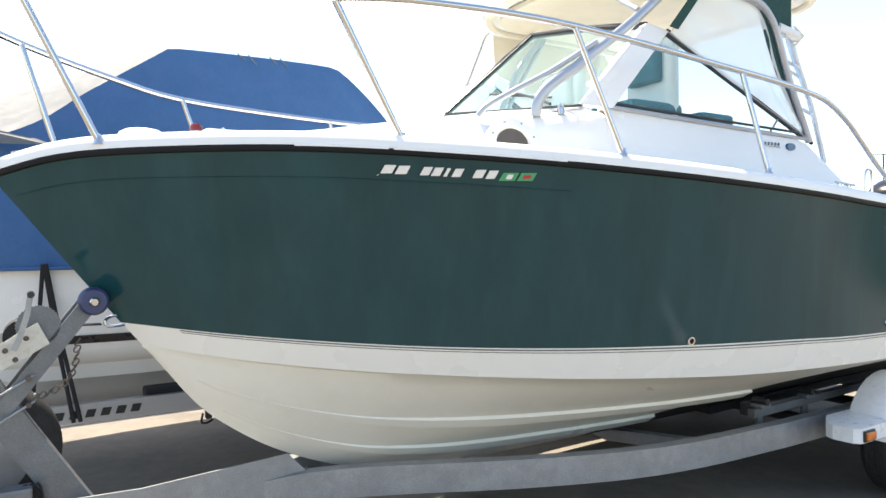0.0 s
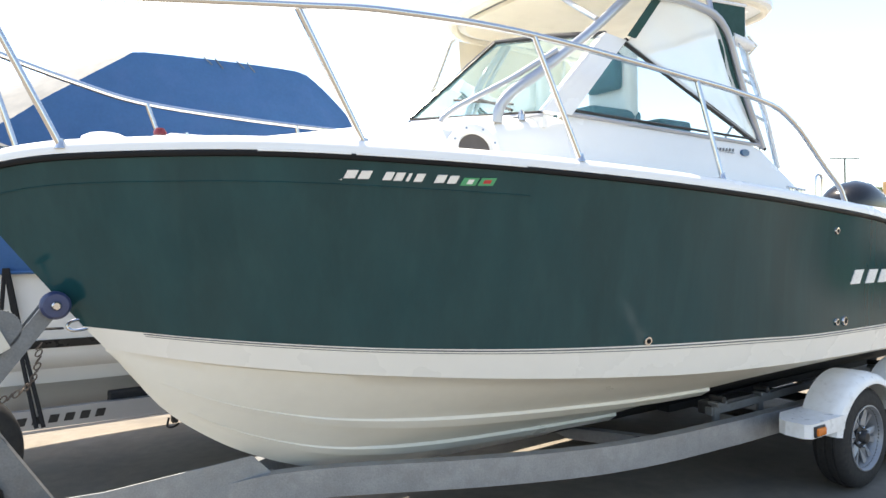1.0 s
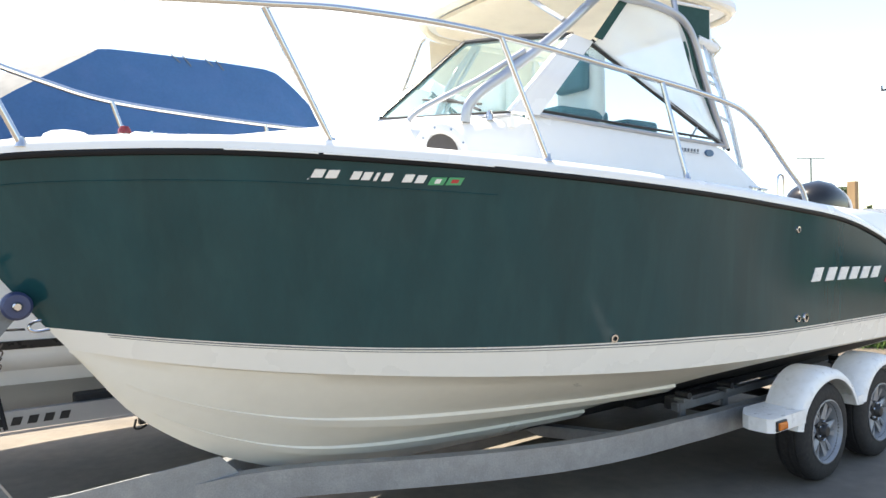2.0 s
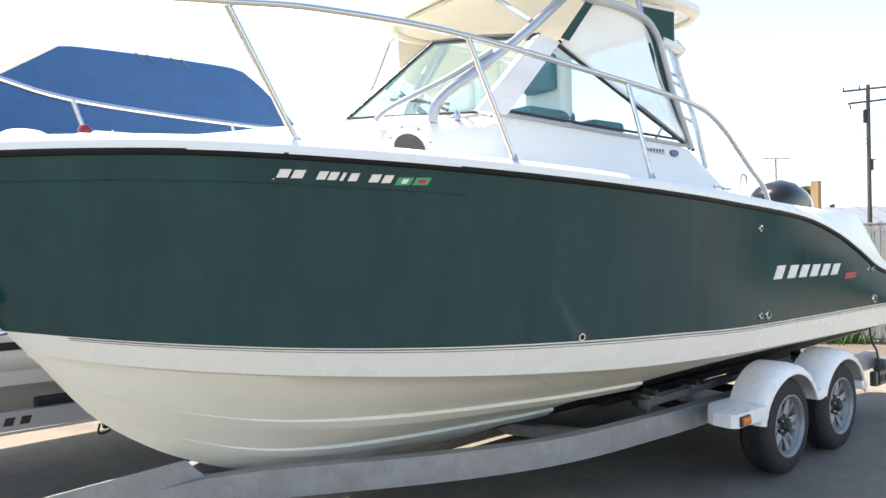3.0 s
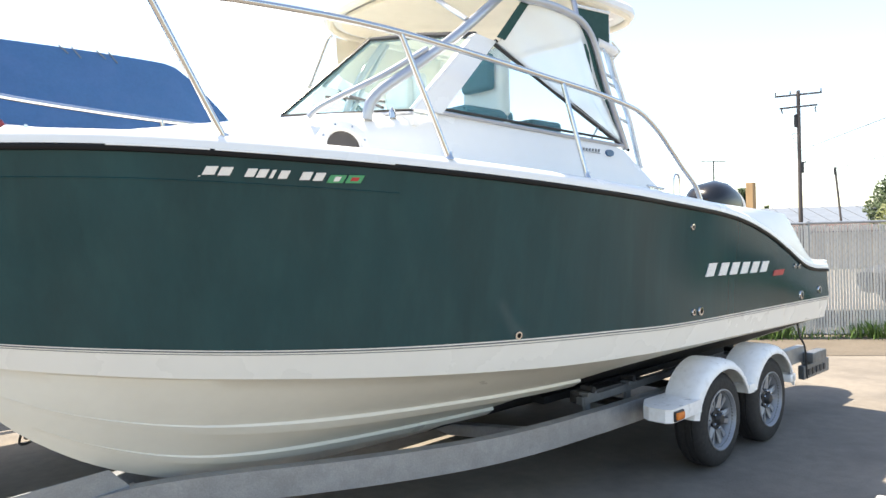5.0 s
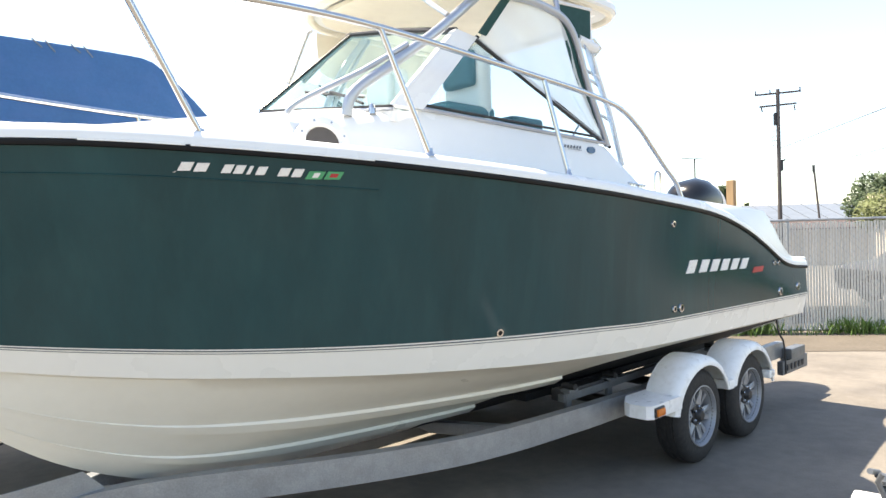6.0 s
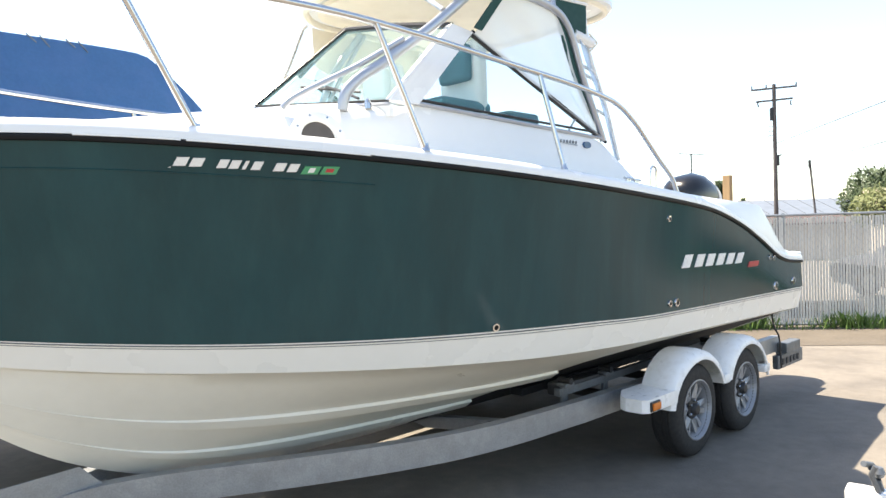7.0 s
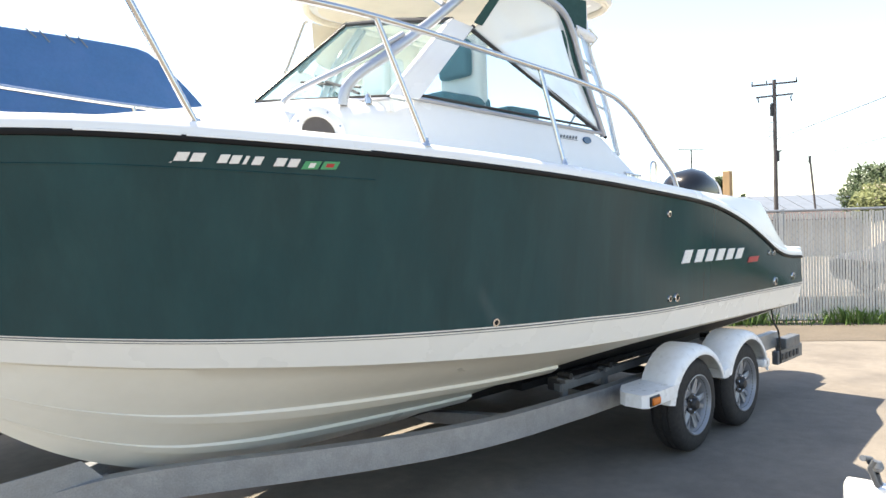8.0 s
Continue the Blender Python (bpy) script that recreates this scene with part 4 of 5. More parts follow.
arm = part("roller_arm", beam([(-0.98, -0.05, 1.03), (-0.65, -0.05, 1.455)], 0.02, 0.07), GALVDARK, stand)
part("roller_arm", beam([(-0.98, 0.05, 1.03), (-0.65, 0.05, 1.455)], 0.02, 0.08), GALVDARK, stand)
part("roller", moved(lathe([(0, -0.045), (0.05, -0.045), (0.061, -0.03), (0.059, -0.01), (0.052, 0), (0.059, 0.01), (0.061, 0.03), (0.05, 0.045), (0, 0.045)], "Y", 32), Matrix.Translation((-0.635, -0.065, 1.468))), BLUEROLL, stand, "blue rubber bow roller", smooth=True)
part("roller_bolt", moved(lathe([(0, -0.072), (0.014, -0.072), (0.022, -0.062), (0.022, -0.04), (0, -0.04)], "Y", 12), Matrix.Translation((-0.635, -0.065, 1.468))), STEEL, stand, smooth=True)
winch = part("winch_plate", slab([(-1.08, -0.10, 1.15), (-0.805, -0.10, 1.30), (-0.848, -0.10, 1.392), (-0.92, -0.10, 1.352), (-1.0, -0.10, 1.30), (-1.12, -0.10, 1.24)], 0.012, (0, 1, 0)), ZINC, stand, "zinc-plated winch side plate")
part("winch_plate", slab([(-1.12, 0.06, 1.13), (-0.83, 0.06, 1.26), (-0.875, 0.06, 1.385), (-1.0, 0.06, 1.335), (-1.16, 0.06, 1.25)], 0.012, (0, 1, 0)), ZINC, stand)
gear = []
for k in range(72):
    a = 2 * math.pi * k / 72
    r = 0.086 if k % 2 else 0.081
    gear.append((r * math.cos(a), 0, r * math.sin(a)))
part("drive_gear", moved(slab(gear, 0.012, (0, 1, 0)), Matrix.Translation((-0.845, -0.06, 1.376))), GALVDARK, stand, "toothed winch gear")
part("strap_drum", moved(lathe([(0, -0.05), (0.075, -0.05), (0.075, 0.06), (0, 0.06)], "Y", 24), Matrix.Translation((-0.90, 0.0, 1.33))), STRAP, stand, smooth=True)
part("crank", joined(beam([(-0.935, -0.12, 1.285), (-0.915, -0.12, 1.33), (-0.885, -0.12, 1.43), (-0.872, -0.12, 1.51)], 0.010, 0.022)), GALV, stand, "winch crank handle")
part("crank_grip", tube([(-0.871, -0.17, 1.514), (-0.871, -0.10, 1.514)], 0.014, 12), DARK, stand, smooth=True)
for x_, z_ in ((-0.965, 1.285), (-0.93, 1.245), (-1.06, 1.20), (-0.89, 1.33)):
    part("winch_bolt", moved(lathe([(0, -0.012), (0.008, -0.012), (0.011, -0.004), (0.011, 0.01), (0, 0.01)], "Y", 10), Matrix.Translation((x_, -0.10, z_))), RUSTY, stand)
for dz in (0.0, 0.11):
    part("u_bolt", tube([(-1.06, -0.075, 0.945 + dz), (-0.865, -0.075, 1.06 + dz), (-0.86, -0.05, 1.063 + dz), (-0.86, 0.08, 1.063 + dz)], 0.0055, 8), GALV, stand, smooth=True)
    for x_, z_ in ((-0.885, 1.048), (-1.03, 0.963)):
        part("bolt_nut", moved(lathe([(0, -0.014), (0.012, -0.014), (0.012, 0.004), (0, 0.004)], "Y", 6), Matrix.Translation((x_, -0.075, z_ + dz))), RUSTY, stand)
part("winch_strap", beam([(-0.86, 0, 1.365), (-0.60, 0, 1.358)], 0.05, 0.006), STRAP, stand)
for k in range(13):
    t_ = k / 12
    c = Vector((-0.70, -0.07, 1.295)).lerp(Vector((-0.86, -0.07, 1.075)), t_) + Vector((0.045, 0, -0.045)) * math.sin(math.pi * t_)
    ring = []
    for j in range(13):
        a = 2 * math.pi * j / 12
        u, v = 0.017 * math.cos(a), 0.010 * math.sin(a)
        d = Vector((-0.6, 0, -0.8))
        side = Vector((0.8, 0, -0.6)) if k % 2 else Vector((0, 1, 0))
        ring.append(c + d * u + side * v)
    part("chain_link", tube(ring, 0.0036, 6), RUSTY, stand, smooth=True)
spare = thing("spare_wheel", "black spare tyre mounted on the trailer tongue", "spare tyre")
sp = part("tyre", moved(lathe([(0.19, -0.08), (0.20, -0.095), (0.25, -0.1), (0.29, -0.088), (0.315, -0.06), (0.32, 0), (0.315, 0.06), (0.29, 0.088), (0.25, 0.1), (0.20, 0.095), (0.19, 0.08)], "Y", 48, False), Matrix.Translation((-1.07, 0.22, 0.80))), RUBBER, spare, smooth=True)
part("rim", moved(lathe([(0.195, -0.09), (0.18, -0.06), (0.17, -0.03), (0, -0.02)], "Y", 32), Matrix.Translation((-1.07, 0.22, 0.80))), RIM, spare, smooth=True)
part("spare_bracket", beam([(-1.07, 0.05, 0.53), (-1.07, 0.05, 0.80), (-1.07, 0.2, 0.80)], 0.05, 0.05), GALV, spare)
jack = thing("tongue_jack", "galvanised swing-up tongue jack with dangling cables", "jack")
part("jack_tube", tube([(-1.12, -0.13, 0.22), (-1.12, -0.13, 0.86)], 0.035, 14), GALV, jack, smooth=True)
part("jack_plate", box(-1.02, -0.88, -0.15, -0.06, 0.55, 0.72, 0.01), GALVDARK, jack)
part("jack_bracket", box(-1.16, -1.06, -0.16, -0.05, 0.42, 0.58, 0.01), ZINC, jack)
part("jack_foot", box(-1.2, -1.04, -0.2, -0.06, 0.0, 0.02, 0.005), GALV, jack)
part("jack_leg", tube([(-1.12, -0.13, 0.01), (-1.12, -0.13, 0.3)], 0.026, 12), ZINC, jack, smooth=True)
for k in range(3):
    part("cable", tube(spline([(-1.1, -0.06 - 0.02 * k, 0.75 - 0.05 * k), (-0.98, -0.1 - 0.03 * k, 0.66 - 0.04 * k), (-0.9 + 0.02 * k, -0.10, 0.72), (-0.85, -0.09, 0.62 - 0.05 * k), (-0.95, -0.08, 0.53)], 6), 0.006, 6), STRAP, jack, smooth=True)

# ---- neighbouring white boat under a blue cover, on its trailer ----
OY = 2.85
other = thing("covered_boat", "white boat under a sagging blue canvas cover on a trailer", "boat")


def other_half(x):
    return breadth(x, -3.4, 4.0, 2.2, 1.18)


orows = []
for i in range(40):
    x = -3.35 + 7.85 * i / 39
    w = max(0.02, other_half(x))
    wc = w * 0.86
    flare = max(0, -x - 1.5) * 0.14
    pts = [(w, 1.82), (w * 0.995, 1.6), (w * 0.985, 1.3 + flare), (w * 0.955, 1.02 + flare), (w * 0.93, 0.95 + flare), (wc, 0.90 + flare), (wc * 0.97, 0.80 + flare), (wc * 0.7, 0.66 + flare), (wc * 0.68, 0.64 + flare), (wc * 0.35, 0.50 + flare), (0, 0.37 + flare)]
    line = [Vector((x, OY - a, z)) for a, z in pts]
    orows.append(line + [Vector((p.x, 2 * OY - p.y, p.z)) for p in reversed(line[:-1])])
part("hull", sheet(orows), WHITE, other, "white hull with strakes", smooth=True)
part("hull_transom", slab(orows[-1], 0.04, (1, 0, 0)), WHITE, other)
part("boot_stripe", sheet([[Vector((r[2].x, r[2].lerp(r[3], 0.87).y - 0.006, r[2].lerp(r[3], 0.87).z)), Vector((r[2].x, r[2].lerp(r[3], 0.67).y - 0.006, r[2].lerp(r[3], 0.67).z))] for r in orows], 0.003), BLACKBAND, other, "black stripe along the hull")
# cover: near side, roof and far side over the boat
EDGE_Z = curve_of([(-3.4, 2.05), (-2.2, 2.12), (-1.0, 2.44), (-0.45, 2.80), (0.02, 3.12), (0.1, 3.155), (0.7, 3.17), (1.3, 3.165), (1.42, 3.13), (1.62, 2.98), (1.87, 2.73), (2.05, 2.45), (2.3, 2.1), (3.0, 1.98), (4.6, 1.95)])
RIDGE_Z = curve_of([(-3.4, 2.2), (-2.2, 2.45), (-1.0, 2.86), (-0.45, 3.08), (0.0, 3.28), (0.66, 3.27), (0.78, 3.29), (1.28, 3.26), (1.42, 3.18), (1.87, 2.80), (2.15, 2.45), (2.4, 2.12), (3.0, 2.05), (4.6, 2.0)])
crow = []
N = 96
for i in range(N):
    x = -3.4 + 8.0 * i / (N - 1)
    w = max(0.05, other_half(x)) + 0.03
    e, r = EDGE_Z(x), RIDGE_Z(x)
    wt = min(w - 0.02, 0.95 + 0.25 * max(0, (2.6 - e)))
    line = []
    for k in range(13):
        t_ = k / 12
        y_ = w + (wt - w) * t_ ** 1.3
        z_ = 1.57 + (e - 1.57) * t_
        fold = 0.022 * noise.noise(Vector((x * 3.2, z_ * 0.9, 4.0))) * math.sin(math.pi * min(1, t_ * 1.2 + 0.1)) + 0.008 * math.sin(x * 21 + 3 * noise.noise(Vector((x, z_, 1)))) * (1 - t_)
        line.append(Vector((x, OY - y_ - fold, z_)))
    for k in range(1, 7):
        t_ = k / 6
        sag = 0.02 * noise.noise(Vector((x * 4, k * 0.7, 9))) * math.sin(math.pi * t_)
        line.append(Vector((x, OY - wt * (1 - t_), e + (r - e) * math.sin(t_ * math.pi / 2) + sag)))
    crow.append(line + [Vector((p.x, 2 * OY - p.y, p.z)) for p in reversed(line[:-1])])
for rows_ in ([r[:13] for r in crow], [r[-13:] for r in crow]):
    part("cover_side", sheet(rows_), CANVASB, other, "blue canvas cover side with folds", smooth=True)
part("cover_roof", sheet([r[12:-12] for r in crow]), CANVASTOP, other, "worn cover top with its sunlit paleness put into the colour", smooth=True)
# pleats of the blue cover, their sunlit edges coloured pale
for k, x_ in enumerate((0.62, 0.72, 0.86, 0.93)):
    i = int((x_ + 3.4) / 8.0 * (N - 1))
    p = crow[i][12]
    part("cover_pleat", tube([p + Vector((0, -0.004, 0.012)), p + Vector((0.06, -0.02, -0.045 - 0.02 * (k % 2)))], 0.005, 6), ROOFING, other, "pale sunlit pleat")
# upward-facing fold, coloured pale for the sun it would catch
part("loose_fold", slab([(-1.35, OY - 1.16, 2.50), (-1.35, OY - 1.2, 2.35), (-0.72, OY - 1.13, 2.375), (-0.80, OY - 1.10, 2.41)], 0.01, (0, 0.3, 1)), CANVASTOP, other, "loose fold of the cover coloured pale as if sunlit")
hem = [r[0] + Vector((0, -0.01, 0)) for r in crow]
part("cover_hem", tube(hem, 0.013, 6), CANVASB, other)
strapx = ((-0.765, -0.62), (-0.755, -0.58), (-0.77, -0.86))
for a, b in strapx:
    part("tie_down_strap", tube([(a, OY - other_half(a) - 0.055, 1.60), ((a + b) / 2, OY - other_half(a) - 0.05, 1.05), (b, 1.60, 0.57)], 0.013, 6, 0.4), STRAP, other, "black tie-down strap")
otrailer = thing("neighbour_trailer", "galvanised boat trailer with dark lettering bars on its rail", "trailer")
for y_ in (1.68, 4.28):
    part("frame_rail", beam([(-3.2, OY + (y_ - OY) * 0.5, 0.62), (-1.4, y_, 0.62), (5.2, y_, 0.56)], 0.06, 0.125), ALU, otrailer, "grey frame rail")
for k in range(7):
    x_ = -0.83 + k * 0.092
    part("letter_bar", slab([(x_, 1.646, 0.585), (x_ + 0.055, 1.646, 0.584), (x_ + 0.072, 1.646, 0.635), (x_ + 0.017, 1.646, 0.636)], -0.003, (0, 1, 0)), DARK, otrailer, "dark bar in place of lettering")
for x_ in (-0.9, 0.9, 3.6):
    part("cross_member", beam([(x_, 1.68, 0.57), (x_, OY, 0.30), (x_, 4.28, 0.57)], 0.06, 0.06), ALU, otrailer)
part("bunk", box(-0.17, 3.8, 1.70, 1.86, 0.60, 0.715, 0.015), STRAP, otrailer, "black carpeted bunk")
part("rail_clip", joined(box(0.22, 0.26, 1.64, 1.70, 0.46, 0.52, 0.005), tube(spline([(0.2, 1.66, 0.50), (0.19, 1.66, 0.44), (0.23, 1.66, 0.43), (0.27, 1.66, 0.45)], 4), 0.008, 6)), DARK, otrailer)
for x_ in (2.9, 3.7):
    for y_ in (1.55, 4.15):
        w = part("wheel", moved(lathe([(0.0, -0.03), (0.18, -0.03), (0.2, -0.095), (0.27, -0.1), (0.32, -0.08), (0.335, -0.04), (0.335, 0.04), (0.32, 0.08), (0.27, 0.1), (0.2, 0.095), (0.18, 0.03), (0, 0.03)], "Y", 32), Matrix.Translation((x_, y_ + 0.2 * (1 if y_ < 2 else -1), 0.335))), RUBBER, otrailer, smooth=True)
part("axle", box(3.26, 3.34, 1.8, 3.9, 0.3, 0.38, 0.01), DARK, otrailer)
part("tongue_jack", tube([(-3.1, OY, 0.0), (-3.1, OY, 0.62)], 0.035, 10), GALV, otrailer)

# ---- slatted chain-link fence behind the stern ----
FP, FD = Vector((10.71, 0.84, 0)), Vector((0.615, -0.789, 0)).normalized()
fence = tagged(thing("fence", "grey slatted chain-link fence with weeds along its foot", "fence"), kind="structure")
FM = Matrix.Translation(FP) @ Matrix.Rotation(math.atan2(FD.y, FD.x), 4, "Z")
PITCH = 0.044
slat = bmesh.new()
bmesh.ops.create_cube(slat, size=1, matrix=Matrix.Translation((0, 0, 0.93)) @ Matrix.Diagonal((0.031, 0.006, 1.72, 1)))
first = part("slat", slat, SLAT, fence)
first.matrix_local = FM @ Matrix.Translation((-8.6, 0, 0))
random.seed(5)
for k in range(1, 300):
    o = first.copy()
    scene.collection.objects.link(o)
    o.matrix_local = FM @ Matrix.Translation((-8.6 + k * PITCH, random.uniform(-0.002, 0.002), random.uniform(-0.012, 0.012))) @ Matrix.Rotation(random.gauss(0, 0.05), 4, "Z") @ Matrix.Rotation(random.gauss(0, 0.0012), 4, "Y")
far = bmesh.new()
for k in [*range(-600, 0), *range(300, 378)]:
    bmesh.ops.create_cube(far, size=1, matrix=FM @ Matrix.Translation((-8.6 + k * PITCH, 0, 0.93)) @ Matrix.Diagonal((0.031, 0.006, 1.72, 1)))
tagged(part("far_slats", far, SLAT, fence), kind="stuff")
for z_ in (1.83, 0.06):
    part("fence_rail", moved(tube([(-38, 0.03, z_), (8.25, 0.03, z_)], 0.02, 8), FM), GALV, fence, smooth=True)
for k in range(-12, 3):
    part("fence_post", moved(tube([(k * 3.0 + 0.4, 0.05, -0.1), (k * 3.0 + 0.4, 0.05, 1.86)], 0.03, 10), FM), GALV, fence, smooth=True)
wire = bmesh.new()
for k in range(-60, 54):
    for dirn in (-1, 1):
        x0 = k * 0.12
        a, b = Vector((x0, -0.008, 0.05)), Vector((x0 + dirn * 1.8, -0.008, 1.85))
        vs = [wire.verts.new(FM @ (p + Vector((dx, 0, 0)))) for p, dx in ((a, -0.0018), (a, 0.0018), (b, 0.0018), (b, -0.0018))]
        wire.faces.new(vs)
tagged(part("chain_link_mesh", wire, GALV, fence), kind="stuff")

# dirt strip and weeds along its foot
strip = bmesh.new()
vs = []
for k in range(60):
    u = -30 + k * 1.0
    vs.append([strip.verts.new(FM @ Vector((u, v + (0.1 * noise.noise(Vector((u * 0.9, 3, 0))) if v < 0 else 0), 0.008))) for v in (-1.75, -0.8, 0.4, 4.0)])
for a, b in zip(vs, vs[1:]):
    for j in range(3):
        strip.faces.new((a[j], b[j], b[j + 1], a[j + 1]))
tagged(part("dirt_strip", strip, DIRT, None), "dry dirt strip under the fence", "dirt", kind="structure")
lot = bmesh.new()
vs = [lot.verts.new(FM @ Vector(q)) for q in ((-60, 1.2, 0.008), (60, 1.2, 0.008), (60, 60, 0.008), (-60, 60, 0.008))]
lot.faces.new(vs)
tagged(part("road", lot, LOT, None), "pale worn asphalt lot beyond the fence", "road", kind="structure")
weeds = bmesh.new()
random.seed(11)
for k in range(15000):
    u = random.uniform(-4, 13)
    dens = noise.noise(Vector((u * 0.8, 0, 7)))
    if dens < random.uniform(-0.5, 0.35):
        continue
    v = random.gauss(0.0, 0.14)
    h = random.uniform(0.08, 0.30) * (1 + dens)
    a = random.uniform(0, 6.28)
    lean = Vector((math.cos(a), math.sin(a), 0)) * h * random.uniform(0.1, 0.6)
    side = Vector((-math.sin(a), math.cos(a), 0)) * random.uniform(0.004, 0.01)
    p = FM @ Vector((u, v, 0.0))
    q = [weeds.verts.new(p - side), weeds.verts.new(p + side), weeds.verts.new(p + lean * 0.5 + side * 0.7 + Vector((0, 0, h * 0.7))), weeds.verts.new(p + lean + Vector((0, 0, h)))]
    weeds.faces.new(q)
tagged(part("weeds", weeds, GRASS, None), "green weeds along the fence foot", "weeds", kind="stuff")


# ---- beyond the fence ----
def utility_pole(x, y, h, r=0.10):
    u = thing("utility_pole", "dark wooden utility pole with crossarms and insulators", "utility pole", at=(x, y, 0))
    part("shaft", lathe([(0, 0), (r, 0), (r * 0.8, h), (0, h)], "Z", 12), POLEWOOD, u, smooth=True)
    look_dir = Vector((0.8, 0.6, 0)).normalized()
    across = Vector((-look_dir.y, look_dir.x, 0))
    up = Vector((0, 0, 1))
    for z_, w_ in ((7.87, 0.98), (7.33, 0.79)):
        part("crossarm", beam([across * w_ + up * (z_ - 0.045), across * -w_ + up * (z_ + 0.045)], 0.07, 0.075), POLEWOOD, u)
    for f_ in (0.95, 0.33, -0.95):
        part("insulator", moved(lathe([(0.02, 0), (0.035, 0.05), (0.02, 0.1), (0.035, 0.14), (0, 0.17)], "Z", 8), Matrix.Translation(across * f_ + up * (7.90 - 0.045 * f_))), DARK, u)
    for f_ in (0.68, -0.72):
        part("drop_insulator", tube([across * f_ + up * 7.3, across * (f_ + 0.03) + up * 7.2, across * (f_ - 0.01) + up * 7.05], 0.028, 6), DARK, u)
    return u, across


pole, across = utility_pole(32.1, 8.25, 8.05)
part("transformer_can", moved(lathe([(0, 0), (0.085, 0), (0.085, 0.52), (0.03, 0.58), (0, 0.58)], "Z", 14), Matrix.Translation(across * 0.12 + Vector((0, 0, 6.42)))), DARK, pole, smooth=True)
for k in range(4):
    part("step_bolt", tube([across * 0.05 + Vector((0, 0, 6.12 - k * 0.2)), across * (0.26 - 0.05 * (k % 2)) + Vector((0, 0, 6.14 - k * 0.2)), across * 0.28 + Vector((0, 0, 6.04 - k * 0.2))], 0.014, 6), DARK, pole)
part("cable_box", moved(box(-0.07, 0.07, -0.1, 0.1, 4.35, 4.85, 0.02), Matrix.Translation(across * -0.07)), DARK, pole)
part("cable_hook", tube([across * -0.05 + Vector((0, 0, 4.75)), across * -0.27 + Vector((0, 0, 4.85))], 0.035, 6), DARK, pole)
thin = thing("leaning_pole", "thin weathered wooden pole carrying a cable", "pole", at=(40, 9.3, 0))
part("shaft", tube([across * -0.44, (0, 0, 5.1)], 0.055, 10), POLEWOOD, thin, smooth=True)
part("cap", tube([(0, 0, 4.75), (0, 0, 5.14)], 0.07, 10), DARK, thin, smooth=True)
for a, b, sag in (((32.1, 8.25, 5.35), (12.7, -5.6, 5.16), 0.0), ((40, 9.3, 5.06), (10, -5.3, 3.65), 0.05)):
    pts = [Vector(a).lerp(Vector(b), t_ / 12) - Vector((0, 0, sag * math.sin(math.pi * t_ / 12))) for t_ in range(13)]
    tagged(part("overhead_cable", tube(pts, 0.014, 5), DARK, None), "thin overhead cable strung from a pole", "cable")
ant = thing("roof_antenna", "thin roof antenna mast with crossbar", "antenna", at=(45.3, 18.6, 0))
part("mast", tube([(0, 0, 0), (0, 0, 6.75)], 0.05, 8), DARK, ant)
part("crossbar", tube([across * -0.85 + Vector((0, 0, 6.7)), across * 0.85 + Vector((0, 0, 6.8))], 0.035, 6), DARK, ant)
post = thing("timber_post", "pale weathered square timber post", "post", at=(31.5, 10.2, 0))
part("post_shaft", box(-0.17, 0.17, -0.17, 0.17, 0, 4.05, 0.02), WOOD, post)

# long low building with a pale ribbed roof
shed = thing("warehouse", "long low warehouse with pale ribbed metal roof", "building", at=(46, 11.5, 0))
turn = Matrix.Rotation(math.atan2(across.y, across.x), 4, "Z")
part("wall", moved(box(-11, 9, -5.8, 3.2, 0, 2.1), turn), STUCCO, shed)
part("roof_slope", moved(slab([(-11.4, 3.4, 2.1), (9.4, 3.4, 2.1), (9.4, -1.5, 3.2), (-11.4, -1.5, 3.2)], 0.08, (0, 0, 1)), turn), ROOFING, shed, "pale metal roof")
part("roof_slope", moved(slab([(-11.4, -6.2, 2.1), (9.4, -6.2, 2.1), (9.4, -1.5, 3.2), (-11.4, -1.5, 3.2)], 0.08, (0, 0, 1)), turn), ROOFING, shed)
for k in range(21):
    part("roof_rib", moved(beam([(-11 + k, 3.42, 2.19), (-11 + k, -1.5, 3.30)], 0.06, 0.05), turn), ROOFING, shed)
hut = thing("tiled_shed", "small shed with a dull red tiled roof", "shed", at=(34, 8.0, 0))
RTILE = mat("red_tiles", (0.09, 0.062, 0.055), 0.85, spread=0.2, scale=4)
part("wall", moved(box(-2.6, 1.5, -1.2, 1.2, 0, 1.68), turn), STUCCO, hut)
for sg in (-1, 1):
    part("roof_slope", moved(slab([(-2.8, sg * 1.5, 1.64), (1.7, sg * 1.5, 1.64), (1.7, 0, 1.98), (-2.8, 0, 1.98)], 0.06, (0, 0, 1)), turn), RTILE, hut, "dull red tiled roof")


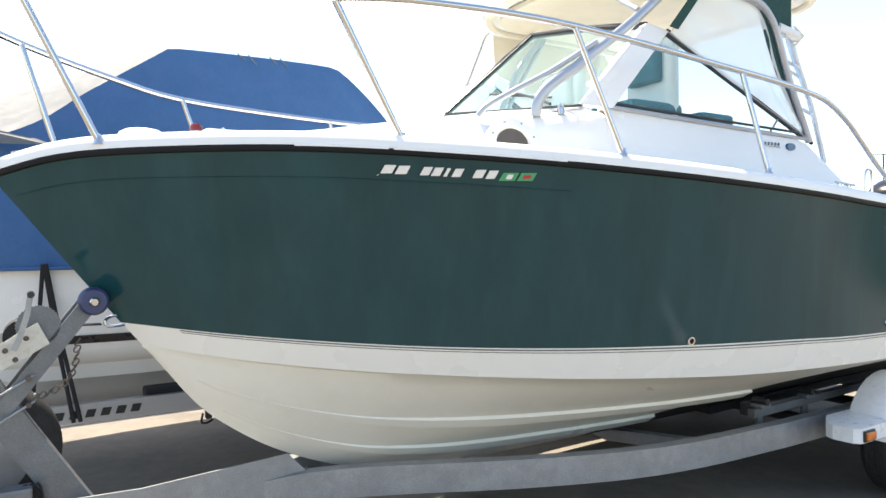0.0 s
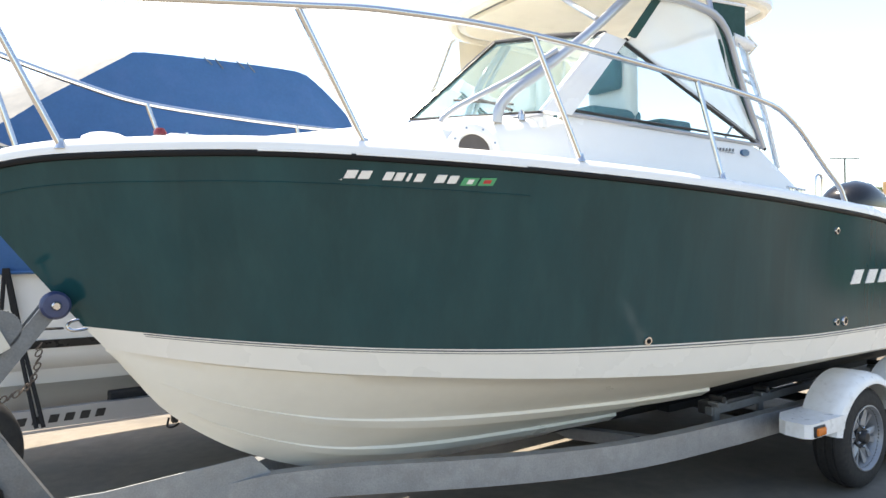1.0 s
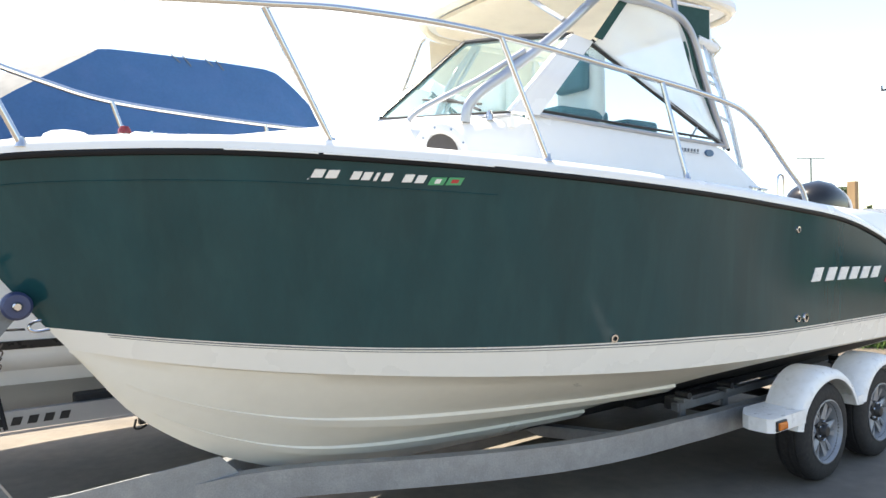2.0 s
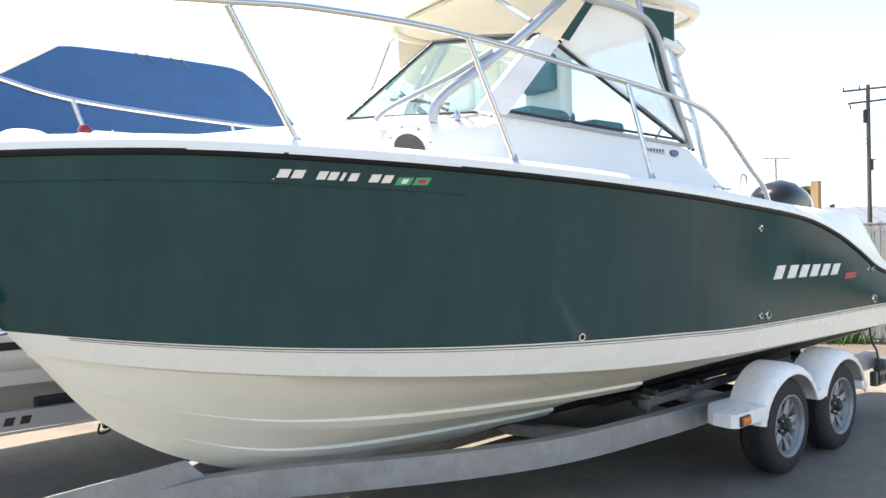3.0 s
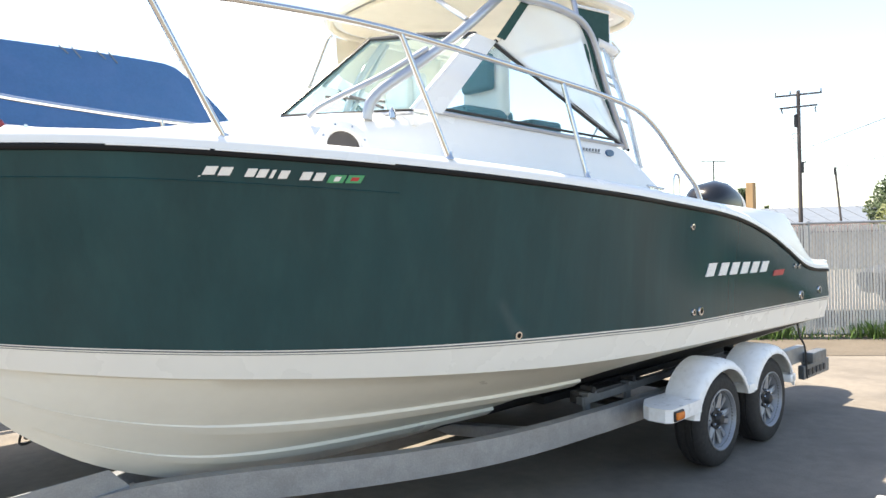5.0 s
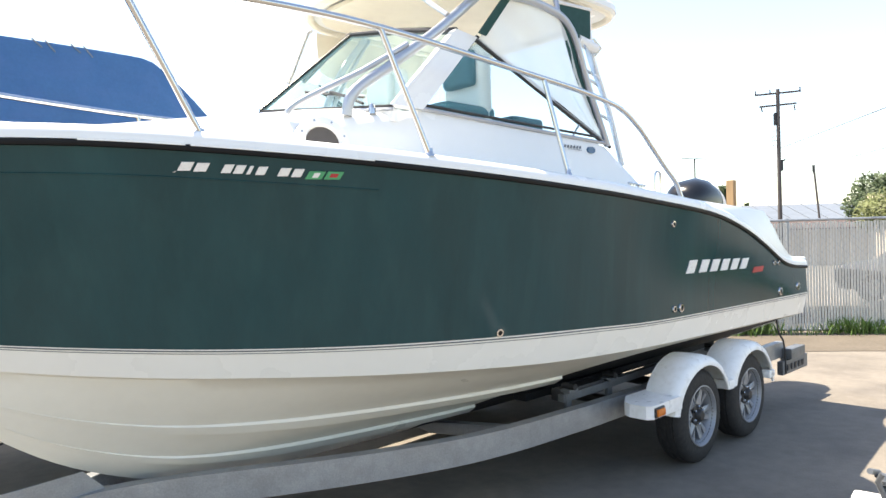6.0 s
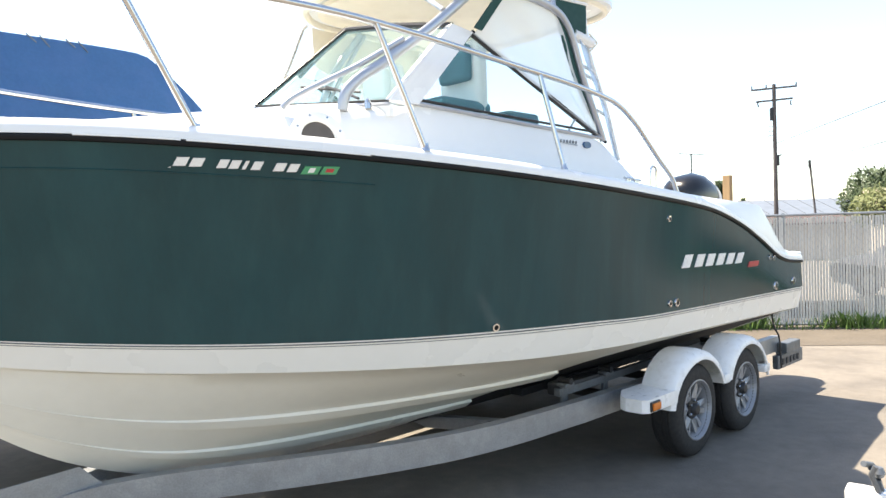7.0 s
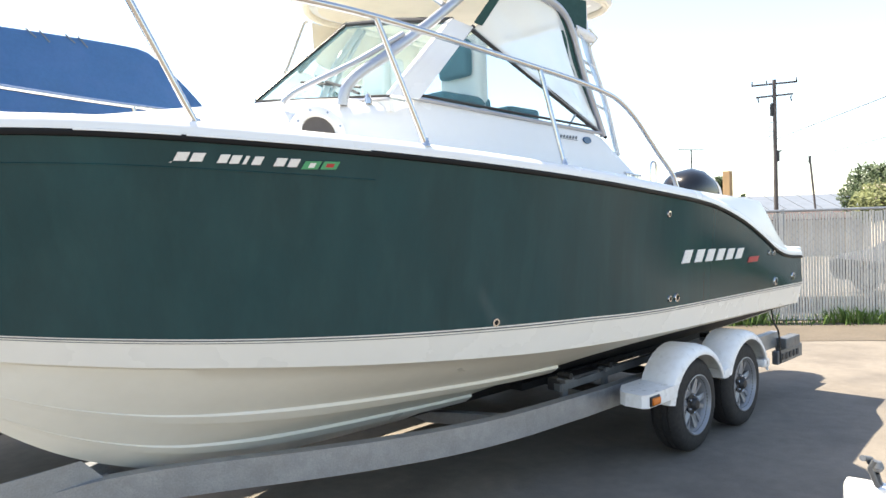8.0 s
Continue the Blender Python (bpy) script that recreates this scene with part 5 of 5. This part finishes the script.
def tree(name, x, y, h, spread_, leaf, label, seed, base=0.3, count=1500, size=0.16):
    rng = random.Random(seed)
    t = thing(name, label, "tree" if name == "tree" else "shrub", "trees beyond the fence" if name == "tree" else "", at=(x, y, 0))
    tr_ = [tube([(0, 0, 0), (0.05, 0.02, h * 0.25), (0.0, 0.1, h * 0.55)], 0.06 * h / 2, 8)]
    tips = []
    for k in range(9):
        a = rng.uniform(0, 6.28)
        r = spread_ * rng.uniform(0.35, 0.75)
        tip = Vector((r * math.cos(a), r * math.sin(a), h * rng.uniform(0.5, 0.86)))
        tips.append((tip, rng.uniform(0.25, 0.45) * spread_))
        tr_.append(tube([(0, 0, h * rng.uniform(0.2, 0.45)), tip * 0.55 + Vector((0, 0, h * 0.1)), tip], 0.02 * h / 2, 6))
    part("trunk", joined(*tr_), BARK, t)
    tips.append((Vector((0, 0, h * 0.75)), 0.45 * spread_))
    cr = bmesh.new()
    for k in range(count):
        c, r = rng.choice(tips)
        d = Vector((rng.gauss(0, 1), rng.gauss(0, 1), rng.gauss(0, 0.8))).normalized() * r * rng.uniform(0.55, 1.08)
        p = c + d
        p.z = max(base, min(h, p.z))
        u = Vector((rng.gauss(0, 1), rng.gauss(0, 1), rng.gauss(0, 1))).normalized()
        v = u.orthogonal().normalized()
        s_ = size * rng.uniform(0.6, 1.3)
        cr.faces.new([cr.verts.new(p + q) for q in (u * s_, v * s_ * 0.5, -u * s_, -v * s_ * 0.5)])
    part("crown", cr, leaf, t)
    return t


LEAFY = mat("yellow_green_leaves", (0.12, 0.14, 0.045), 0.7, spread=0.4, scale=3)
tree("tree", 31.0, 3.5, 4.0, 2.0, LEAF, "dense dark green tree above the fence", 3, 0.8, 9000, 0.10)
tree("tree", 33.0, 0.4, 4.0, 2.2, LEAF, "dense dark green tree above the fence", 8, 0.8, 8000, 0.10)
tree("shrub", 26.5, 2.0, 2.95, 1.5, LEAFY, "sunlit yellow-green shrub over the fence", 4, 0.4, 6000, 0.075)
tree("tree", 77.1, 30.9, 7.6, 1.1, LEAF, "small distant dark green tree", 6, 4.5, 500, 0.35)
tree("tree", 82.4, 30.2, 5.6, 0.8, LEAF, "small distant dark green tree", 9, 3.5, 400, 0.3)
wallbox = thing("stucco_hut", "tan stucco garden hut behind shrubs", "hut", at=(28.0, 1.6, 0))
part("wall", moved(box(-1.6, 1.6, -1.0, 1.0, 0, 2.72, 0.03), turn), STUCCO, wallbox)
part("roof_slab", moved(box(-1.75, 1.75, -1.15, 1.15, 2.72, 2.82, 0.02), turn), STUCCO, wallbox)


def parked_car(x, y, rz, material, label):
    c = thing("parked_car", label, "car", "cars beyond the fence")
    rows = []
    for xx, zb, zs, zr, wr in ((-2.1, 0.35, 0.75, 0.78, 0.8), (-1.9, 0.3, 0.85, 0.9, 0.82), (-1.2, 0.28, 0.92, 1.0, 0.78), (-0.7, 0.28, 0.94, 1.38, 0.62), (0.5, 0.28, 0.95, 1.42, 0.62), (1.3, 0.28, 0.95, 1.1, 0.72), (1.9, 0.3, 0.88, 0.95, 0.8), (2.15, 0.35, 0.75, 0.78, 0.8)):
        half = [(0.78, zb), (0.87, zb + 0.15), (0.88, zs - 0.12), (0.85, zs), (wr, zr - 0.03), (wr - 0.12, zr)]
        line = [Vector((xx, -a, b)) for a, b in half]
        rows.append(line + [Vector((p.x, -p.y, p.z)) for p in reversed(line)])
    part("body", sheet(rows), material, c, smooth=True)
    for wx in (-1.3, 1.35):
        for wy in (-0.82, 0.82):
            w = part("wheel", moved(lathe([(0, -0.09), (0.2, -0.1), (0.3, -0.09), (0.32, 0), (0.3, 0.09), (0.2, 0.1), (0, 0.09)], "Y", 24), Matrix.Translation((wx, wy, 0.32))), RUBBER, c, smooth=True)
            part("hubcap", moved(lathe([(0, -0.105), (0.19, -0.104), (0.19, 0.104), (0, 0.105)], "Y", 20), Matrix.Translation((wx, wy, 0.32))), RIM, w)
    for sy in (-1, 1):
        part("side_window", slab([(-0.95, sy * 0.80, 0.98), (0.95, sy * 0.80, 0.98), (0.45, sy * 0.69, 1.33), (-0.62, sy * 0.69, 1.33)], 0.02, (0, sy, 0)), DARKGLASS, c, "dark side window")
    c.matrix_basis = pose(x, y, 0, 0, 0, rz)
    return c


parked_car(17.4, -0.6, -42, CARPAINT, "dark grey parked car seen through the fence slats")
parked_car(20.5, -4.6, -42, CARPAINT, "dark grey parked car seen through the fence slats")

# ---- coupler of a further trailer at the edge of the yard ----
tong = thing("trailer_coupler", "white trailer tongue with ball coupler, latch and coiled chain", "trailer coupler")
TM = Matrix.Translation((2.79, -2.72, -0.01)) @ Matrix.Rotation(math.atan2(1.0, -0.12), 4, "Z")
part("tongue_beam", moved(box(-0.42, 0.02, -0.04, 0.04, 0.35, 0.44, 0.008), TM), FENDER, tong, "white painted tongue beam", smooth=True)
part("coupler_head", moved(joined(box(-0.12, 0.13, -0.055, 0.055, 0.37, 0.475, 0.02), lathe([(0, 0.36), (0.06, 0.37), (0.065, 0.42), (0.05, 0.465), (0, 0.475)], "Z", 18)), TM), FENDER, tong, "white coupler head", smooth=True)
part("latch_lever", moved(joined(beam([(-0.02, 0, 0.44), (0.0, 0, 0.52), (0.03, 0, 0.575)], 0.026, 0.022), lathe([(0, 0.53), (0.02, 0.535), (0.03, 0.555), (0.02, 0.58), (0, 0.585)], "Z", 12), tube([(0.03, -0.05, 0.57), (0.05, 0.05, 0.60)], 0.014, 10), tube([(-0.01, 0.03, 0.46), (0.02, 0.055, 0.56), (0.0, 0.06, 0.60)], 0.012, 8)), TM), GALVDARK, tong, "dull plated latch lever", smooth=True)
for k in range(5):
    ring = [Vector((-0.12 - 0.035 * k + 0.03 * math.cos(a), -0.03 + 0.012 * (k % 2), 0.50 + 0.028 * math.sin(a))) for a in (2 * math.pi * j / 12 for j in range(13))]
    part("chain_link", moved(tube(ring, 0.006, 6), TM @ Matrix.Rotation(0.0, 4, "Z")), DARK, tong, smooth=True)
part("tongue_jack", moved(tube([(-0.36, 0.0, 0.03), (-0.36, 0.0, 0.40)], 0.03, 10), TM), GALV, tong, smooth=True)
